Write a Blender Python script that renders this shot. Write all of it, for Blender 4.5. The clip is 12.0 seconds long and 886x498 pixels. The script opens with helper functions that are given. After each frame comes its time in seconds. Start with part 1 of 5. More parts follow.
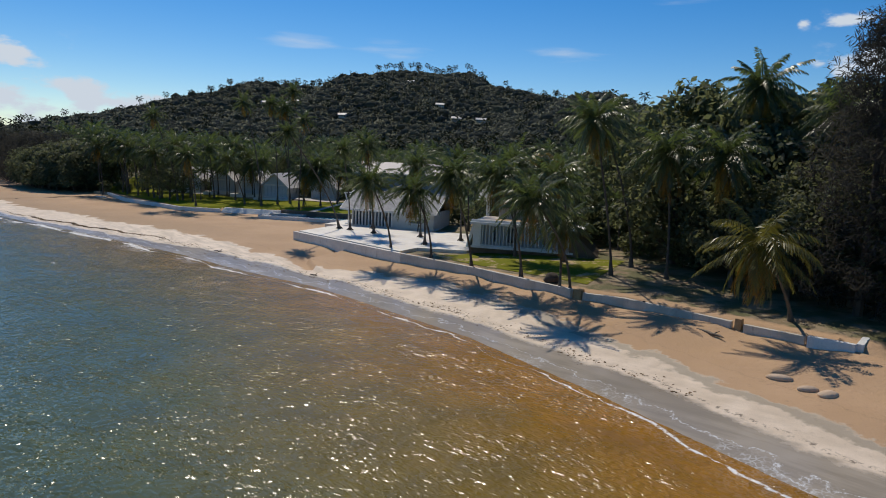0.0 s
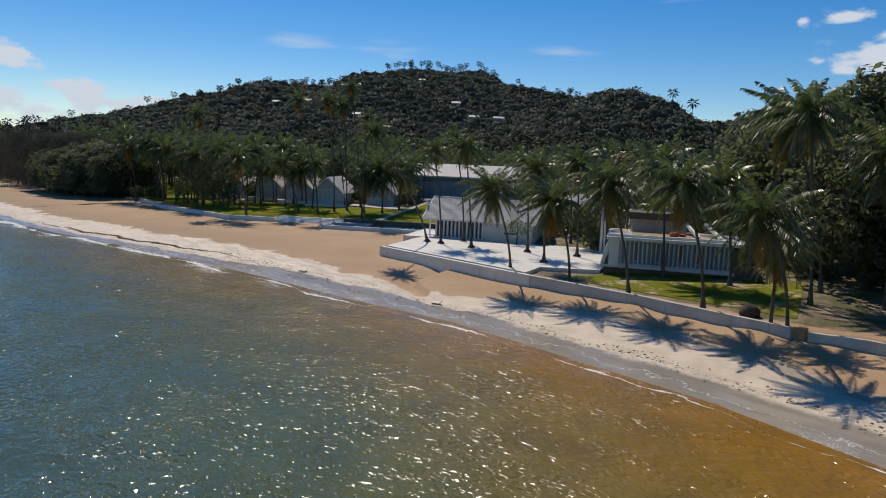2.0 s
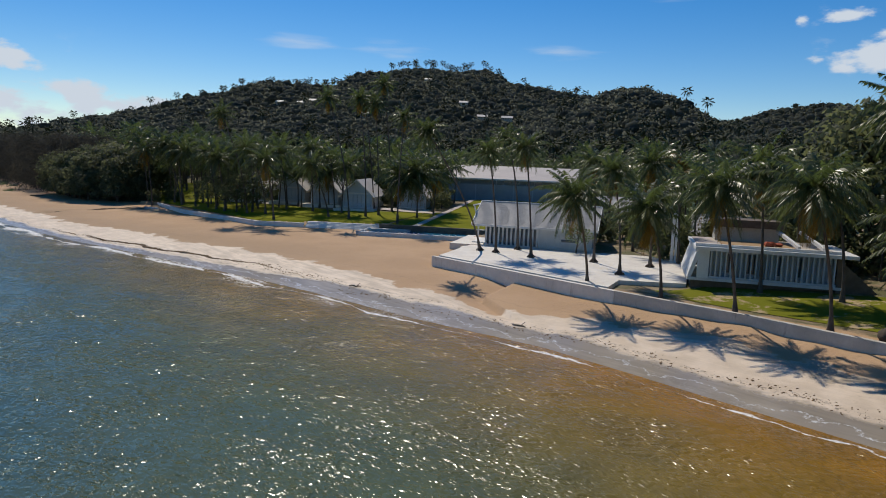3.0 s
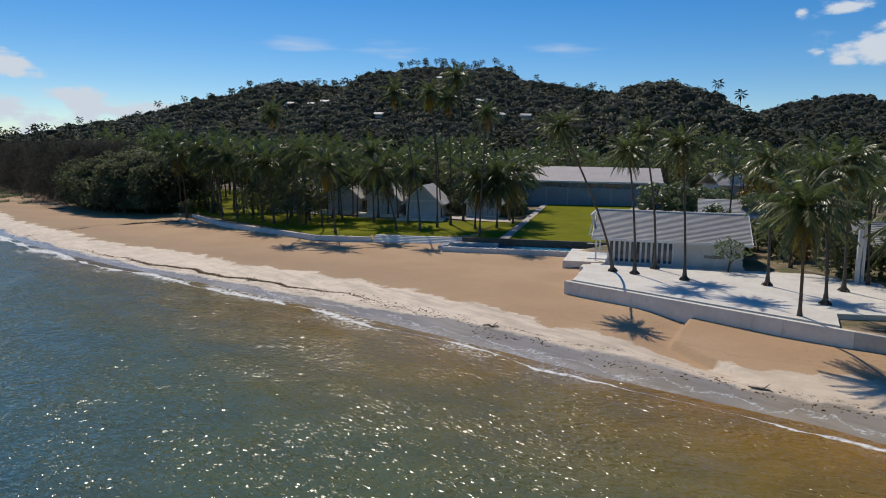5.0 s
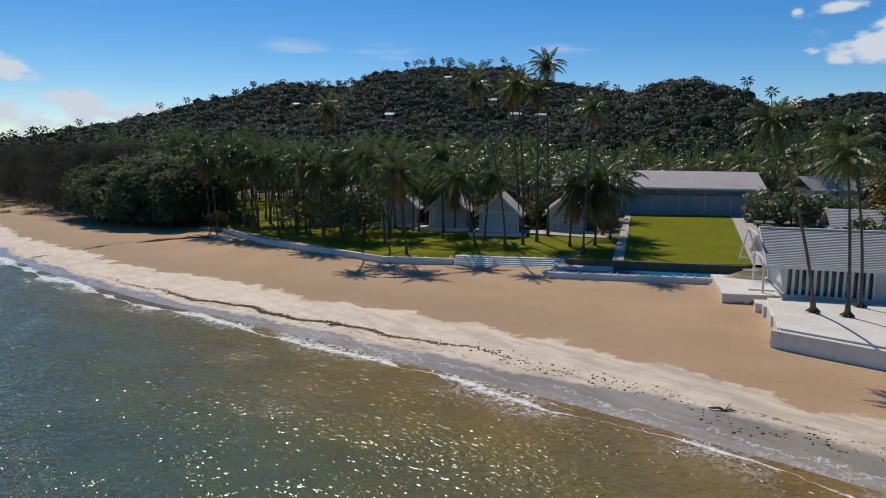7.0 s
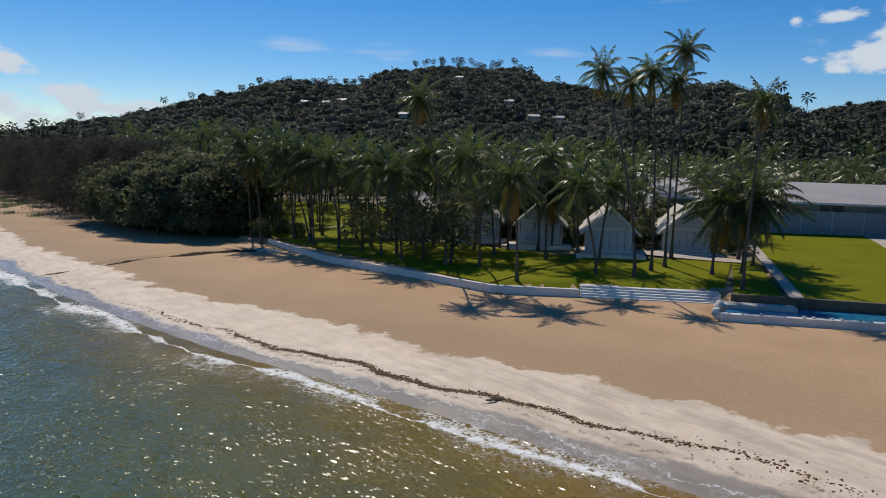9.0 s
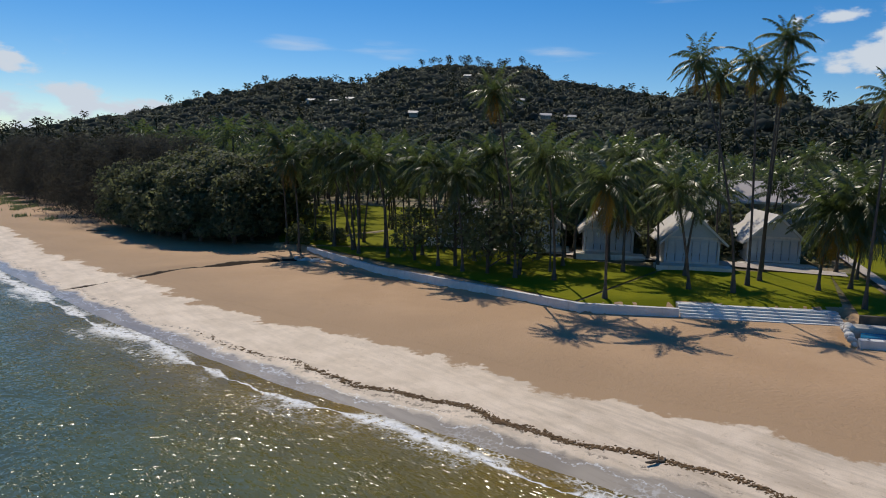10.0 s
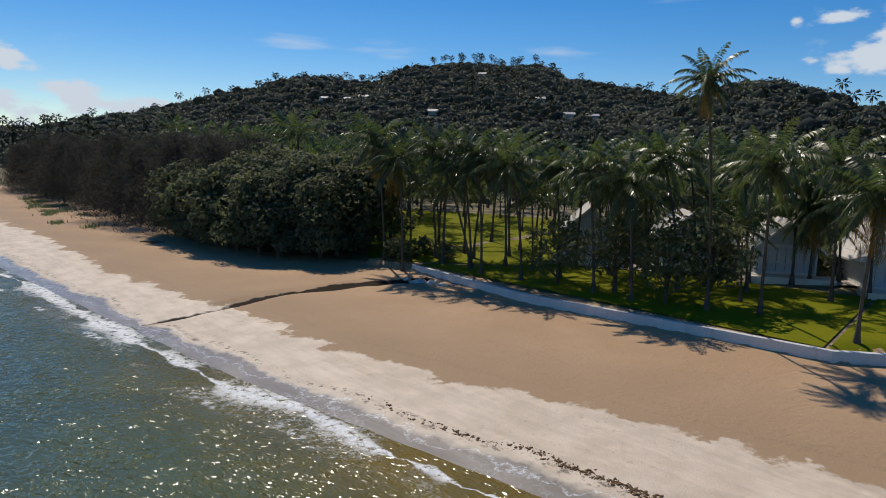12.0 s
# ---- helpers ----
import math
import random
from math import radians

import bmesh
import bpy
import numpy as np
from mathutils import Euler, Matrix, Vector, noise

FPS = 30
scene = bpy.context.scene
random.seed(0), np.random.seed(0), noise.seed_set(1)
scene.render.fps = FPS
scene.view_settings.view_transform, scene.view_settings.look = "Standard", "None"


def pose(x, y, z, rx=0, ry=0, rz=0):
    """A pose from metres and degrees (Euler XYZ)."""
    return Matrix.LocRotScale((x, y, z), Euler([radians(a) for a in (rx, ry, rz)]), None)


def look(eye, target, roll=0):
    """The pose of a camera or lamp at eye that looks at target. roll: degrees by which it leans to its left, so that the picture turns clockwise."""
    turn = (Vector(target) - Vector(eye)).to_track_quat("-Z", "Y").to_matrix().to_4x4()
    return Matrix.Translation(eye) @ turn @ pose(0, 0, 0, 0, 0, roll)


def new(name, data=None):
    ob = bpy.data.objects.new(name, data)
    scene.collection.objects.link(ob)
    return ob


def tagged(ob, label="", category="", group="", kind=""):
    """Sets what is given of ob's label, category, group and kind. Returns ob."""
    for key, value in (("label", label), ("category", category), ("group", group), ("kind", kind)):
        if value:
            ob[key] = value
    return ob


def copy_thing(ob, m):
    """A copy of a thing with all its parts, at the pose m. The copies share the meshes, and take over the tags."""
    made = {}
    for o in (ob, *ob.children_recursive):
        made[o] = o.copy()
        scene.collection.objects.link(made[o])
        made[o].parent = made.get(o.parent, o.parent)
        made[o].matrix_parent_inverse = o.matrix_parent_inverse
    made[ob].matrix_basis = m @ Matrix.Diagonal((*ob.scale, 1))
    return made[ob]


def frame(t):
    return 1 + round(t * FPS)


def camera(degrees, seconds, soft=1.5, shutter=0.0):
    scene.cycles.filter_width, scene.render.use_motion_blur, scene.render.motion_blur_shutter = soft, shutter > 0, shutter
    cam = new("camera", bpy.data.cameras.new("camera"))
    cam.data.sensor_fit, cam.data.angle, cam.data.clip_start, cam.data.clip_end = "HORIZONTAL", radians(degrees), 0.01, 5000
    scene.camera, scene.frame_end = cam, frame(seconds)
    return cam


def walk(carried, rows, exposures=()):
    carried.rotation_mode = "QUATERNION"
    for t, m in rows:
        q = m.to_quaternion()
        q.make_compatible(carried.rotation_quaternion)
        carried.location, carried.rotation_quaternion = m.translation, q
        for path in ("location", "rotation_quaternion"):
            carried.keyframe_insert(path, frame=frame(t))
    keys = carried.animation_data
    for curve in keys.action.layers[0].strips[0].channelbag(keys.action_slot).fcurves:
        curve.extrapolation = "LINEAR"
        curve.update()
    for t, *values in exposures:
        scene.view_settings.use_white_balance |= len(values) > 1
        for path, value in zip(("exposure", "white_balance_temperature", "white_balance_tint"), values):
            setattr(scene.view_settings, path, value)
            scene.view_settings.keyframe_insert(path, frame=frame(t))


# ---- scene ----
cam = camera(64.4, 12.0, soft=1.0)
PATH = [
    (0, (0.817, 2.041, 15.151), (0.635, 4.015, 14.89), 2.6),
    (0.5, (-3.195, 5.421, 15.072), (-3.377, 7.396, 14.81), 2.5),
    (1, (-7.167, 8.836, 15.002), (-7.349, 10.811, 14.739), 2.4),
    (1.5, (-11.238, 12.187, 14.969), (-11.42, 14.161, 14.706), 2.3),
    (2, (-15.324, 15.464, 14.943), (-15.507, 17.438, 14.68), 2.3),
    (2.5, (-19.38, 18.996, 14.903), (-19.562, 20.97, 14.641), 2.3),
    (3, (-23.297, 22.673, 14.878), (-23.479, 24.647, 14.615), 2.1),
    (5, (-38.051, 38.09, 14.795), (-38.242, 40.063, 14.531), 1.0),
    (5.5, (-41.736, 42.245, 14.88), (-41.924, 44.218, 14.616), 0.8),
    (6, (-45.325, 46.655, 14.947), (-45.511, 48.629, 14.683), 0.7),
    (6.5, (-48.738, 51.051, 15.002), (-48.923, 53.025, 14.739), 0.6),
    (7, (-52.183, 55.405, 15.032), (-52.368, 57.379, 14.771), 0.7),
    (9, (-66.857, 72.411, 14.95), (-67.03, 74.387, 14.693), 1.8),
    (9.5, (-70.935, 76.465, 14.956), (-71.11, 78.441, 14.698), 1.8),
    (10, (-74.857, 80.128, 14.901), (-75.031, 82.104, 14.642), 1.9),
    (10.5, (-78.979, 83.707, 14.844), (-79.153, 85.683, 14.585), 1.9),
    (11, (-82.949, 86.938, 14.756), (-83.122, 88.914, 14.496), 2.0),
    (11.5, (-87.119, 90.2, 14.687), (-87.291, 92.176, 14.427), 2.0),
    (12, (-91.118, 93.318, 14.701), (-91.289, 95.294, 14.44), 2.1),
]
walk(cam, [(t, look(eye, target, roll)) for t, eye, target, roll in PATH])

# ---- light ----
SUN = Vector((-0.34, 0.68, 1.0)).normalized()
world = bpy.data.worlds.new("sky")
scene.world = world
world.use_nodes = True
scene.view_settings.exposure = 0.0


def build_world():
    nt = world.node_tree
    nt.nodes.clear()
    n, ln = nt.nodes.new, nt.links.new
    out, bg = n("ShaderNodeOutputWorld"), n("ShaderNodeBackground")
    sky = n("ShaderNodeTexSky")
    sky.sky_type, sky.sun_disc = "NISHITA", False
    sky.sun_elevation = math.asin(SUN.z)
    sky.sun_rotation = math.atan2(SUN.x, SUN.y)
    sky.altitude, sky.air_density, sky.dust_density, sky.ozone_density = 0, 0.85, 0.10, 3.4
    hsv = n("ShaderNodeHueSaturation")
    hsv.inputs["Saturation"].default_value = 1.42
    hsv.inputs["Hue"].default_value = 0.504
    hsv.inputs["Value"].default_value = 1.0
    ln(sky.outputs[0], hsv.inputs["Color"])
    # clouds live in azimuth and elevation, radians
    tc, sep = n("ShaderNodeTexCoord"), n("ShaderNodeSeparateXYZ")
    ln(tc.outputs["Generated"], sep.inputs[0])

    def m(op, a, b=None, c=None):
        q = n("ShaderNodeMath")
        q.operation = op
        for k, v in enumerate((a, b, c)):
            if v is None:
                continue
            if isinstance(v, (int, float)):
                q.inputs[k].default_value = v
            else:
                ln(v, q.inputs[k])
        return q.outputs[0]

    az = m("ARCTAN2", sep.outputs[0], sep.outputs[1])
    el = m("ARCSINE", sep.outputs[2])
    comb = n("ShaderNodeCombineXYZ")
    ln(az, comb.inputs[0])
    ln(m("MULTIPLY", el, 2.2), comb.inputs[1])
    noise_tex = n("ShaderNodeTexNoise")
    noise_tex.inputs["Scale"].default_value = 15.0
    noise_tex.inputs["Detail"].default_value = 7.0
    noise_tex.inputs["Roughness"].default_value = 0.58
    ln(comb.outputs[0], noise_tex.inputs["Vector"])
    # thin wisps have a noise of their own, drawn out sideways
    comb2, streaks = n("ShaderNodeCombineXYZ"), n("ShaderNodeTexNoise")
    ln(az, comb2.inputs[0])
    ln(m("MULTIPLY", el, 7.0), comb2.inputs[1])
    ln(comb2.outputs[0], streaks.inputs["Vector"])
    streaks.inputs["Scale"].default_value = 9.0
    streaks.inputs["Detail"].default_value = 6.0

    def field(spots):
        total = None
        for a, e, wa, we, amp in spots:
            da = m("DIVIDE", m("SUBTRACT", az, radians(a)), radians(wa))
            de = m("DIVIDE", m("SUBTRACT", el, radians(e)), radians(we))
            r2 = m("ADD", m("MULTIPLY", da, da), m("MULTIPLY", de, de))
            g = m("MULTIPLY", m("EXPONENT", m("MULTIPLY", r2, -1.0)), amp)
            total = g if total is None else m("MAXIMUM", total, g)
        return total

    # a bank low on one side, a cumulus and its scraps on the other
    total = field((
        (-37.0, 2.4, 5.0, 1.9, 0.46), (-32.5, 3.2, 1.9, 1.5, 0.52), (-29.5, 2.6, 2.4, 1.3, 0.48), (-26.8, 3.0, 1.6, 0.7, 0.42), (-36.6, 5.6, 2.6, 1.3, 0.42), (-25.0, 3.9, 1.6, 0.35, 0.32),
        (25.6, 7.6, 2.8, 1.3, 0.62), (28.5, 9.0, 3.4, 2.2, 0.7), (23.4, 6.9, 1.6, 0.7, 0.46), (23.4, 10.5, 1.9, 0.55, 0.56), (20.3, 10.4, 0.6, 0.42, 0.30), (21.4, 7.6, 0.7, 0.4, 0.34),
        (-70.0, 14.0, 20.0, 6.0, 0.36),
    ))
    wisps = field(((-17.4, 8.3, 3.6, 0.75, 0.42), (-9.7, 8.1, 3.8, 0.7, 0.36), (4.0, 8.3, 3.0, 0.6, 0.42), (-33.0, 11.2, 6.0, 0.9, 0.36), (-22.0, 12.0, 7.0, 1.0, 0.34), (12.0, 12.4, 6.0, 0.8, 0.24)))
    dens = m("ADD", total, m("MULTIPLY", m("SUBTRACT", noise_tex.outputs[0], 0.5), 1.5))
    ramp = n("ShaderNodeMapRange")
    ramp.interpolation_type = "SMOOTHSTEP"
    ln(dens, ramp.inputs["Value"])
    ramp.inputs["From Min"].default_value, ramp.inputs["From Max"].default_value = 0.18, 0.46
    cover = m("MULTIPLY", ramp.outputs[0], m("MINIMUM", 1.0, m("MULTIPLY", total, 6.0)))
    thin = n("ShaderNodeMapRange")
    thin.interpolation_type = "SMOOTHSTEP"
    ln(m("ADD", wisps, m("MULTIPLY", m("SUBTRACT", streaks.outputs[0], 0.5), 0.9)), thin.inputs["Value"])
    thin.inputs["From Min"].default_value, thin.inputs["From Max"].default_value = 0.16, 0.62
    veil = m("MULTIPLY", m("MULTIPLY", thin.outputs[0], 0.62), m("MINIMUM", 1.0, m("MULTIPLY", wisps, 5.0)))
    cover = m("MAXIMUM", cover, veil)
    mix = n("ShaderNodeMix")
    mix.data_type = "RGBA"
    ln(cover, mix.inputs[0])
    ln(hsv.outputs[0], mix.inputs[6])
    mix.inputs[7].default_value = (6.3, 7.0, 7.9, 1)
    ln(mix.outputs[2], bg.inputs["Color"])
    bg.inputs["Strength"].default_value = 0.094
    ln(bg.outputs[0], out.inputs[0])


build_world()
sun_data = bpy.data.lights.new("sun", "SUN")
sun_data.energy, sun_data.angle, sun_data.color = 3.25, radians(0.55), (1.0, 0.91, 0.77)
sun_lamp = new("sun", sun_data)
sun_lamp.matrix_world = look(tuple(SUN * 100), (0, 0, 0))


# ---- materials ----
class Nodes:
    """A small shorthand for node materials."""

    def __init__(self, name):
        self.mat = bpy.data.materials.new(name)
        self.mat.use_nodes = True
        self.t = self.mat.node_tree
        self.p = self.t.nodes["Principled BSDF"]
        self.out = self.t.nodes["Material Output"]

    def node(self, kind):
        return self.t.nodes.new("ShaderNode" + kind)

    def link(self, a, b):
        self.t.links.new(a, b)

    def put(self, sock, v):
        if isinstance(v, (int, float)):
            sock.default_value = v
        elif isinstance(v, tuple):
            sock.default_value = (*v, 1) if len(v) == 3 and len(sock.default_value) == 4 else v
        else:
            self.link(v, sock)

    def math(self, op, a, b=None, c=None):
        q = self.node("Math")
        q.operation = op
        for k, v in enumerate((a, b, c)):
            if v is not None:
                self.put(q.inputs[k], v)
        return q.outputs[0]

    def coords(self, scale=(1, 1, 1), obj=False):
        if obj:
            src = self.node("TexCoord").outputs["Object"]
        else:
            src = self.node("NewGeometry").outputs["Position"]
        mp = self.node("Mapping")
        self.link(src, mp.inputs[0])
        mp.inputs["Scale"].default_value = scale
        return mp.outputs[0]

    def coords_along(self, scale):
        """Coordinates turned so that x runs along the beach."""
        mp = self.node("Mapping")
        mp.vector_type = "TEXTURE"
        self.link(self.node("NewGeometry").outputs["Position"], mp.inputs[0])
        mp.inputs["Rotation"].default_value = (0, 0, radians(137.3))
        m2 = self.node("Mapping")
        self.link(mp.outputs[0], m2.inputs[0])
        m2.inputs["Scale"].default_value = scale
        return m2.outputs[0]

    def net(self, scale, vec=None):
        """Distance from the seams of an uneven net."""
        q = self.node("TexVoronoi")
        q.feature = "DISTANCE_TO_EDGE"
        q.inputs["Scale"].default_value = scale
        wob = self.node("VectorMath")
        wob.operation = "MULTIPLY_ADD"
        nz = self.node("TexNoise")
        nz.inputs["Scale"].default_value, nz.inputs["Detail"].default_value = scale * 0.8, 4
        src = vec if vec is not None else self.coords()
        self.link(src, nz.inputs["Vector"])
        self.link(nz.outputs[1], wob.inputs[0])
        wob.inputs[1].default_value = (0.9 / scale, 0.9 / scale, 0)
        self.link(src, wob.inputs[2])
        self.link(wob.outputs[0], q.inputs["Vector"])
        return q.outputs["Distance"]

    def noise(self, scale, detail=4, rough=0.55, vec=None, dist=0.0):
        q = self.node("TexNoise")
        q.inputs["Scale"].default_value, q.inputs["Detail"].default_value = scale, detail
        q.inputs["Roughness"].default_value, q.inputs["Distortion"].default_value = rough, dist
        self.link(vec if vec is not None else self.coords(), q.inputs["Vector"])
        return q.outputs[0]

    def attr(self, name):
        q = self.node("Attribute")
        q.attribute_name = name
        return q.outputs["Fac"]

    def range(self, v, a, b, lo=0.0, hi=1.0, smooth=True):
        q = self.node("MapRange")
        q.interpolation_type = "SMOOTHSTEP" if smooth else "LINEAR"
        self.put(q.inputs["Value"], v)
        for k, x in (("From Min", a), ("From Max", b), ("To Min", lo), ("To Max", hi)):
            self.put(q.inputs[k], x)
        return q.outputs[0]

    def mix(self, f, a, b):
        q = self.node("Mix")
        q.data_type = "RGBA"
        self.put(q.inputs[0], f)
        self.put(q.inputs[6], a)
        self.put(q.inputs[7], b)
        return q.outputs[2]

    def mix_value(self, f, a, b):
        q = self.node("Mix")
        self.put(q.inputs[0], f)
        self.put(q.inputs[2], a)
        self.put(q.inputs[3], b)
        return q.outputs[0]

    def bump(self, h, strength=0.5, dist=0.05, normal=None):
        q = self.node("Bump")
        self.put(q.inputs["Strength"], strength)
        q.inputs["Distance"].default_value = dist
        self.link(h, q.inputs["Height"])
        if normal is not None:
            self.link(normal, q.inputs["Normal"])
        return q.outputs[0]

    def done(self, color, rough=0.7, normal=None, spec=None, metal=None):
        self.put(self.p.inputs["Base Color"], color)
        self.put(self.p.inputs["Roughness"], rough)
        if normal is not None:
            self.link(normal, self.p.inputs["Normal"])
        if spec is not None:
            self.put(self.p.inputs["Specular IOR Level"], spec)
        if metal is not None:
            self.put(self.p.inputs["Metallic"], metal)
        return self.mat


def mottled(name, a, b, scale=1.5, rough=0.75, fine=14.0, relief=0.3, dist=0.03, stain=None, spec=None):
    """Two tones in large patches, grain over them, a fine relief, and stains if a colour is given."""
    g = Nodes(name)
    big, small = g.noise(scale, 4), g.noise(fine, 3)
    c = g.mix(g.range(big, 0.35, 0.65), a, b)
    c = g.mix(g.range(small, 0.3, 0.75, 0.0, 0.35), c, tuple(v * 0.72 for v in a))
    if stain:
        streak = g.noise(1.0, 5, 0.65, g.coords((2.2, 2.2, 0.5)))
        c = g.mix(g.range(streak, 0.56, 0.72, 0, 0.6), c, stain)
    return g.done(c, rough, g.bump(g.math("ADD", small, big), relief, dist), spec)


def leaf_material(name, dark, light, shine, rough=0.42, spec=0.5, thin=0.3, patches=0.35):
    """Foliage: varied from tree to tree and leaf to leaf, glossy, and lit from behind."""
    g = Nodes(name)
    rnd = g.node("ObjectInfo").outputs["Random"]
    isl = g.node("NewGeometry").outputs["Random Per Island"]
    patch = g.noise(patches, 4)
    f = g.math("ADD", g.math("MULTIPLY", isl, 0.5), g.math("ADD", g.math("MULTIPLY", rnd, 0.25), g.math("MULTIPLY", patch, 0.35)))
    c = g.mix(g.range(f, 0.15, 0.95), dark, light)
    g.done(c, rough, None, spec)
    tr = g.node("BsdfTranslucent")
    g.link(g.mix(g.range(f, 0.1, 0.9), tuple(v * 0.7 for v in shine), shine), tr.inputs[0])
    mx = g.node("MixShader")
    mx.inputs[0].default_value = thin
    g.link(g.p.outputs[0], mx.inputs[1])
    g.link(tr.outputs[0], mx.inputs[2])
    g.link(mx.outputs[0], g.out.inputs[0])
    return g.mat


def ground_material():
    g = Nodes("beach_and_soil")
    dw, dd, ds = g.attr("from_water"), g.attr("from_dry"), g.attr("from_stream")
    inland, along = g.attr("inland"), g.attr("along")
    fine, mid, big = g.noise(9.0, 5, 0.6), g.noise(0.55, 4), g.noise(0.13, 3)
    scallop = g.noise(0.30, 5, 0.62)
    dryline = g.math("ADD", dd, g.math("MULTIPLY", g.math("SUBTRACT", scallop, 0.5), 7.0))
    waterline = g.math("ADD", dw, g.math("MULTIPLY", g.math("SUBTRACT", g.noise(0.16, 4), 0.5), 3.4))
    dry = g.mix(g.range(big, 0.35, 0.65), (0.445, 0.284, 0.159), (0.505, 0.327, 0.188))
    dry = g.mix(g.range(mid, 0.45, 0.75, 0, 0.5), dry, (0.47, 0.30, 0.158))
    dry = g.mix(g.range(fine, 0.45, 0.8, 0, 0.35), dry, (0.37, 0.23, 0.11))
    dry = g.mix(g.math("MULTIPLY", g.range(dryline, 0.5, 15.0, 0.75, 0.0), g.range(along, -10, 30)), dry, (0.36, 0.24, 0.137))
    pale = g.mix(g.range(mid, 0.3, 0.7), (0.63, 0.505, 0.37), (0.77, 0.63, 0.48))
    drag = g.noise(0.8, 5, 0.65, g.coords_along((0.22, 1.4, 1.0)))
    pale = g.mix(g.math("MULTIPLY", g.range(drag, 0.40, 0.64), g.math("MULTIPLY", g.range(along, 22, 52, 0.5, 0.25), g.range(along, -30, -5, 0.35, 1.0))), pale, (0.36, 0.285, 0.205))
    pale = g.mix(g.range(fine, 0.5, 0.85, 0, 0.3), pale, (0.36, 0.30, 0.22))
    wet = g.mix(g.range(big, 0.35, 0.65), (0.31, 0.262, 0.20), (0.41, 0.35, 0.27))
    wet = g.mix(g.range(drag, 0.4, 0.65, 0, 0.6), wet, (0.25, 0.21, 0.155))
    c = g.mix(g.range(dryline, -0.25, 0.3), pale, dry)
    scuff = g.math("MULTIPLY", g.range(g.noise(1.9, 6, 0.72), 0.56, 0.70), g.range(g.noise(0.11, 3), 0.42, 0.6))
    c = g.mix(g.math("MULTIPLY", scuff, 0.45), c, (0.25, 0.165, 0.10))
    # old tide marks on the upper sand
    tide = g.math("ABSOLUTE", g.math("SUBTRACT", g.math("ADD", dd, g.math("MULTIPLY", g.noise(0.5, 5), 2.2)), 3.2))
    c = g.mix(g.math("MULTIPLY", g.range(tide, 0.0, 0.22, 0.45, 0.0), g.range(fine, 0.4, 0.6)), c, (0.30, 0.2, 0.11))
    debris = g.math("ABSOLUTE", g.math("SUBTRACT", g.math("SUBTRACT", waterline, g.math("ADD", g.range(along, -90, -45, 1.2, 0.0), g.math("ADD", g.range(along, -45, 50, 2.5, 1.1, False), g.range(g.math("ABSOLUTE", g.math("ADD", along, 8.0)), 8, 30, 1.3, 0.0)))), 1.2))
    c = g.mix(g.math("MULTIPLY", g.range(debris, 0.05, 0.5, 0.85, 0.0), g.range(g.noise(2.2, 5, 0.7), 0.50, 0.62)), c, (0.12, 0.09, 0.06))
    reach = g.math("ADD", g.range(along, -90, -45, 1.2, 0.0), g.math("ADD", g.range(along, -45, 50, 2.5, 1.1, False), g.range(g.math("ABSOLUTE", g.math("ADD", along, 8.0)), 8, 30, 1.3, 0.0)))
    wetness = g.range(g.math("ADD", g.math("SUBTRACT", waterline, reach), g.math("MULTIPLY", g.math("SUBTRACT", g.noise(1.4, 5, 0.65), 0.5), 1.4)), 0.0, 0.9, 1.0, 0.0)
    old = g.math("MULTIPLY", g.range(along, -45, -25, 1.0, 0.0), g.range(g.math("ABSOLUTE", g.math("ADD", dryline, 0.9)), 0.5, 1.2, 0.75, 0.0))
    c = g.mix(old, c, (0.30, 0.25, 0.18))
    stream = g.range(g.math("SUBTRACT", g.math("ADD", ds, g.math("MULTIPLY", g.noise(0.9, 4), 0.9)), g.range(inland, -30, -3, 0.62, 1.8, False)), -0.1, 0.2, 1.0, 0.0)
    wetness = g.math("MAXIMUM", wetness, stream)
    c = g.mix(wetness, c, wet)
    # stream bed: wet sand, with the shade of its bank mixed into the colour
    c = g.mix(g.math("MULTIPLY", stream, g.range(along, 0, 40, 0.3, 1.0)), c, (0.03, 0.02, 0.013))
    lace = g.math("ABSOLUTE", g.math("SUBTRACT", g.math("ADD", dw, g.math("MULTIPLY", g.math("SUBTRACT", g.noise(0.34, 5, 0.6), 0.5), 5.0)), 1.2))
    froth = g.math("MULTIPLY", g.range(lace, 0.0, 0.16, 0.8, 0.0), g.range(g.noise(5.0, 4, 0.7), 0.42, 0.58))
    wash = g.math("MULTIPLY", g.range(g.math("ADD", dw, g.math("MULTIPLY", g.noise(0.17, 4), 3.0)), 1.6, 3.4, 1.0, 0.0), g.range(g.noise(0.09, 3), 0.46, 0.58))
    froth = g.math("MAXIMUM", froth, g.math("MULTIPLY", wash, g.math("MULTIPLY", g.range(g.net(3.2), 0.02, 0.2, 0.6, 0.0), g.range(g.noise(1.3, 5, 0.7), 0.42, 0.6))))
    c = g.mix(froth, c, (0.8, 0.8, 0.78))
    # leaf litter, soil and rough grass behind the wall
    soil = g.mix(g.range(mid, 0.35, 0.65), (0.20, 0.14, 0.08), (0.30, 0.23, 0.14))
    soil = g.mix(g.range(g.noise(0.35, 5, 0.6), 0.42, 0.58), soil, (0.11, 0.105, 0.04))
    soil = g.mix(g.range(fine, 0.5, 0.8, 0, 0.6), soil, (0.09, 0.07, 0.04))
    wooded = g.range(inland, 75.0, 120.0)
    soil = g.mix(wooded, soil, (0.050, 0.062, 0.036))
    c = g.mix(g.range(g.math("ADD", inland, g.math("MULTIPLY", g.math("SUBTRACT", g.noise(0.7, 4), 0.5), 2.0)), 1.6, 2.6), c, soil)
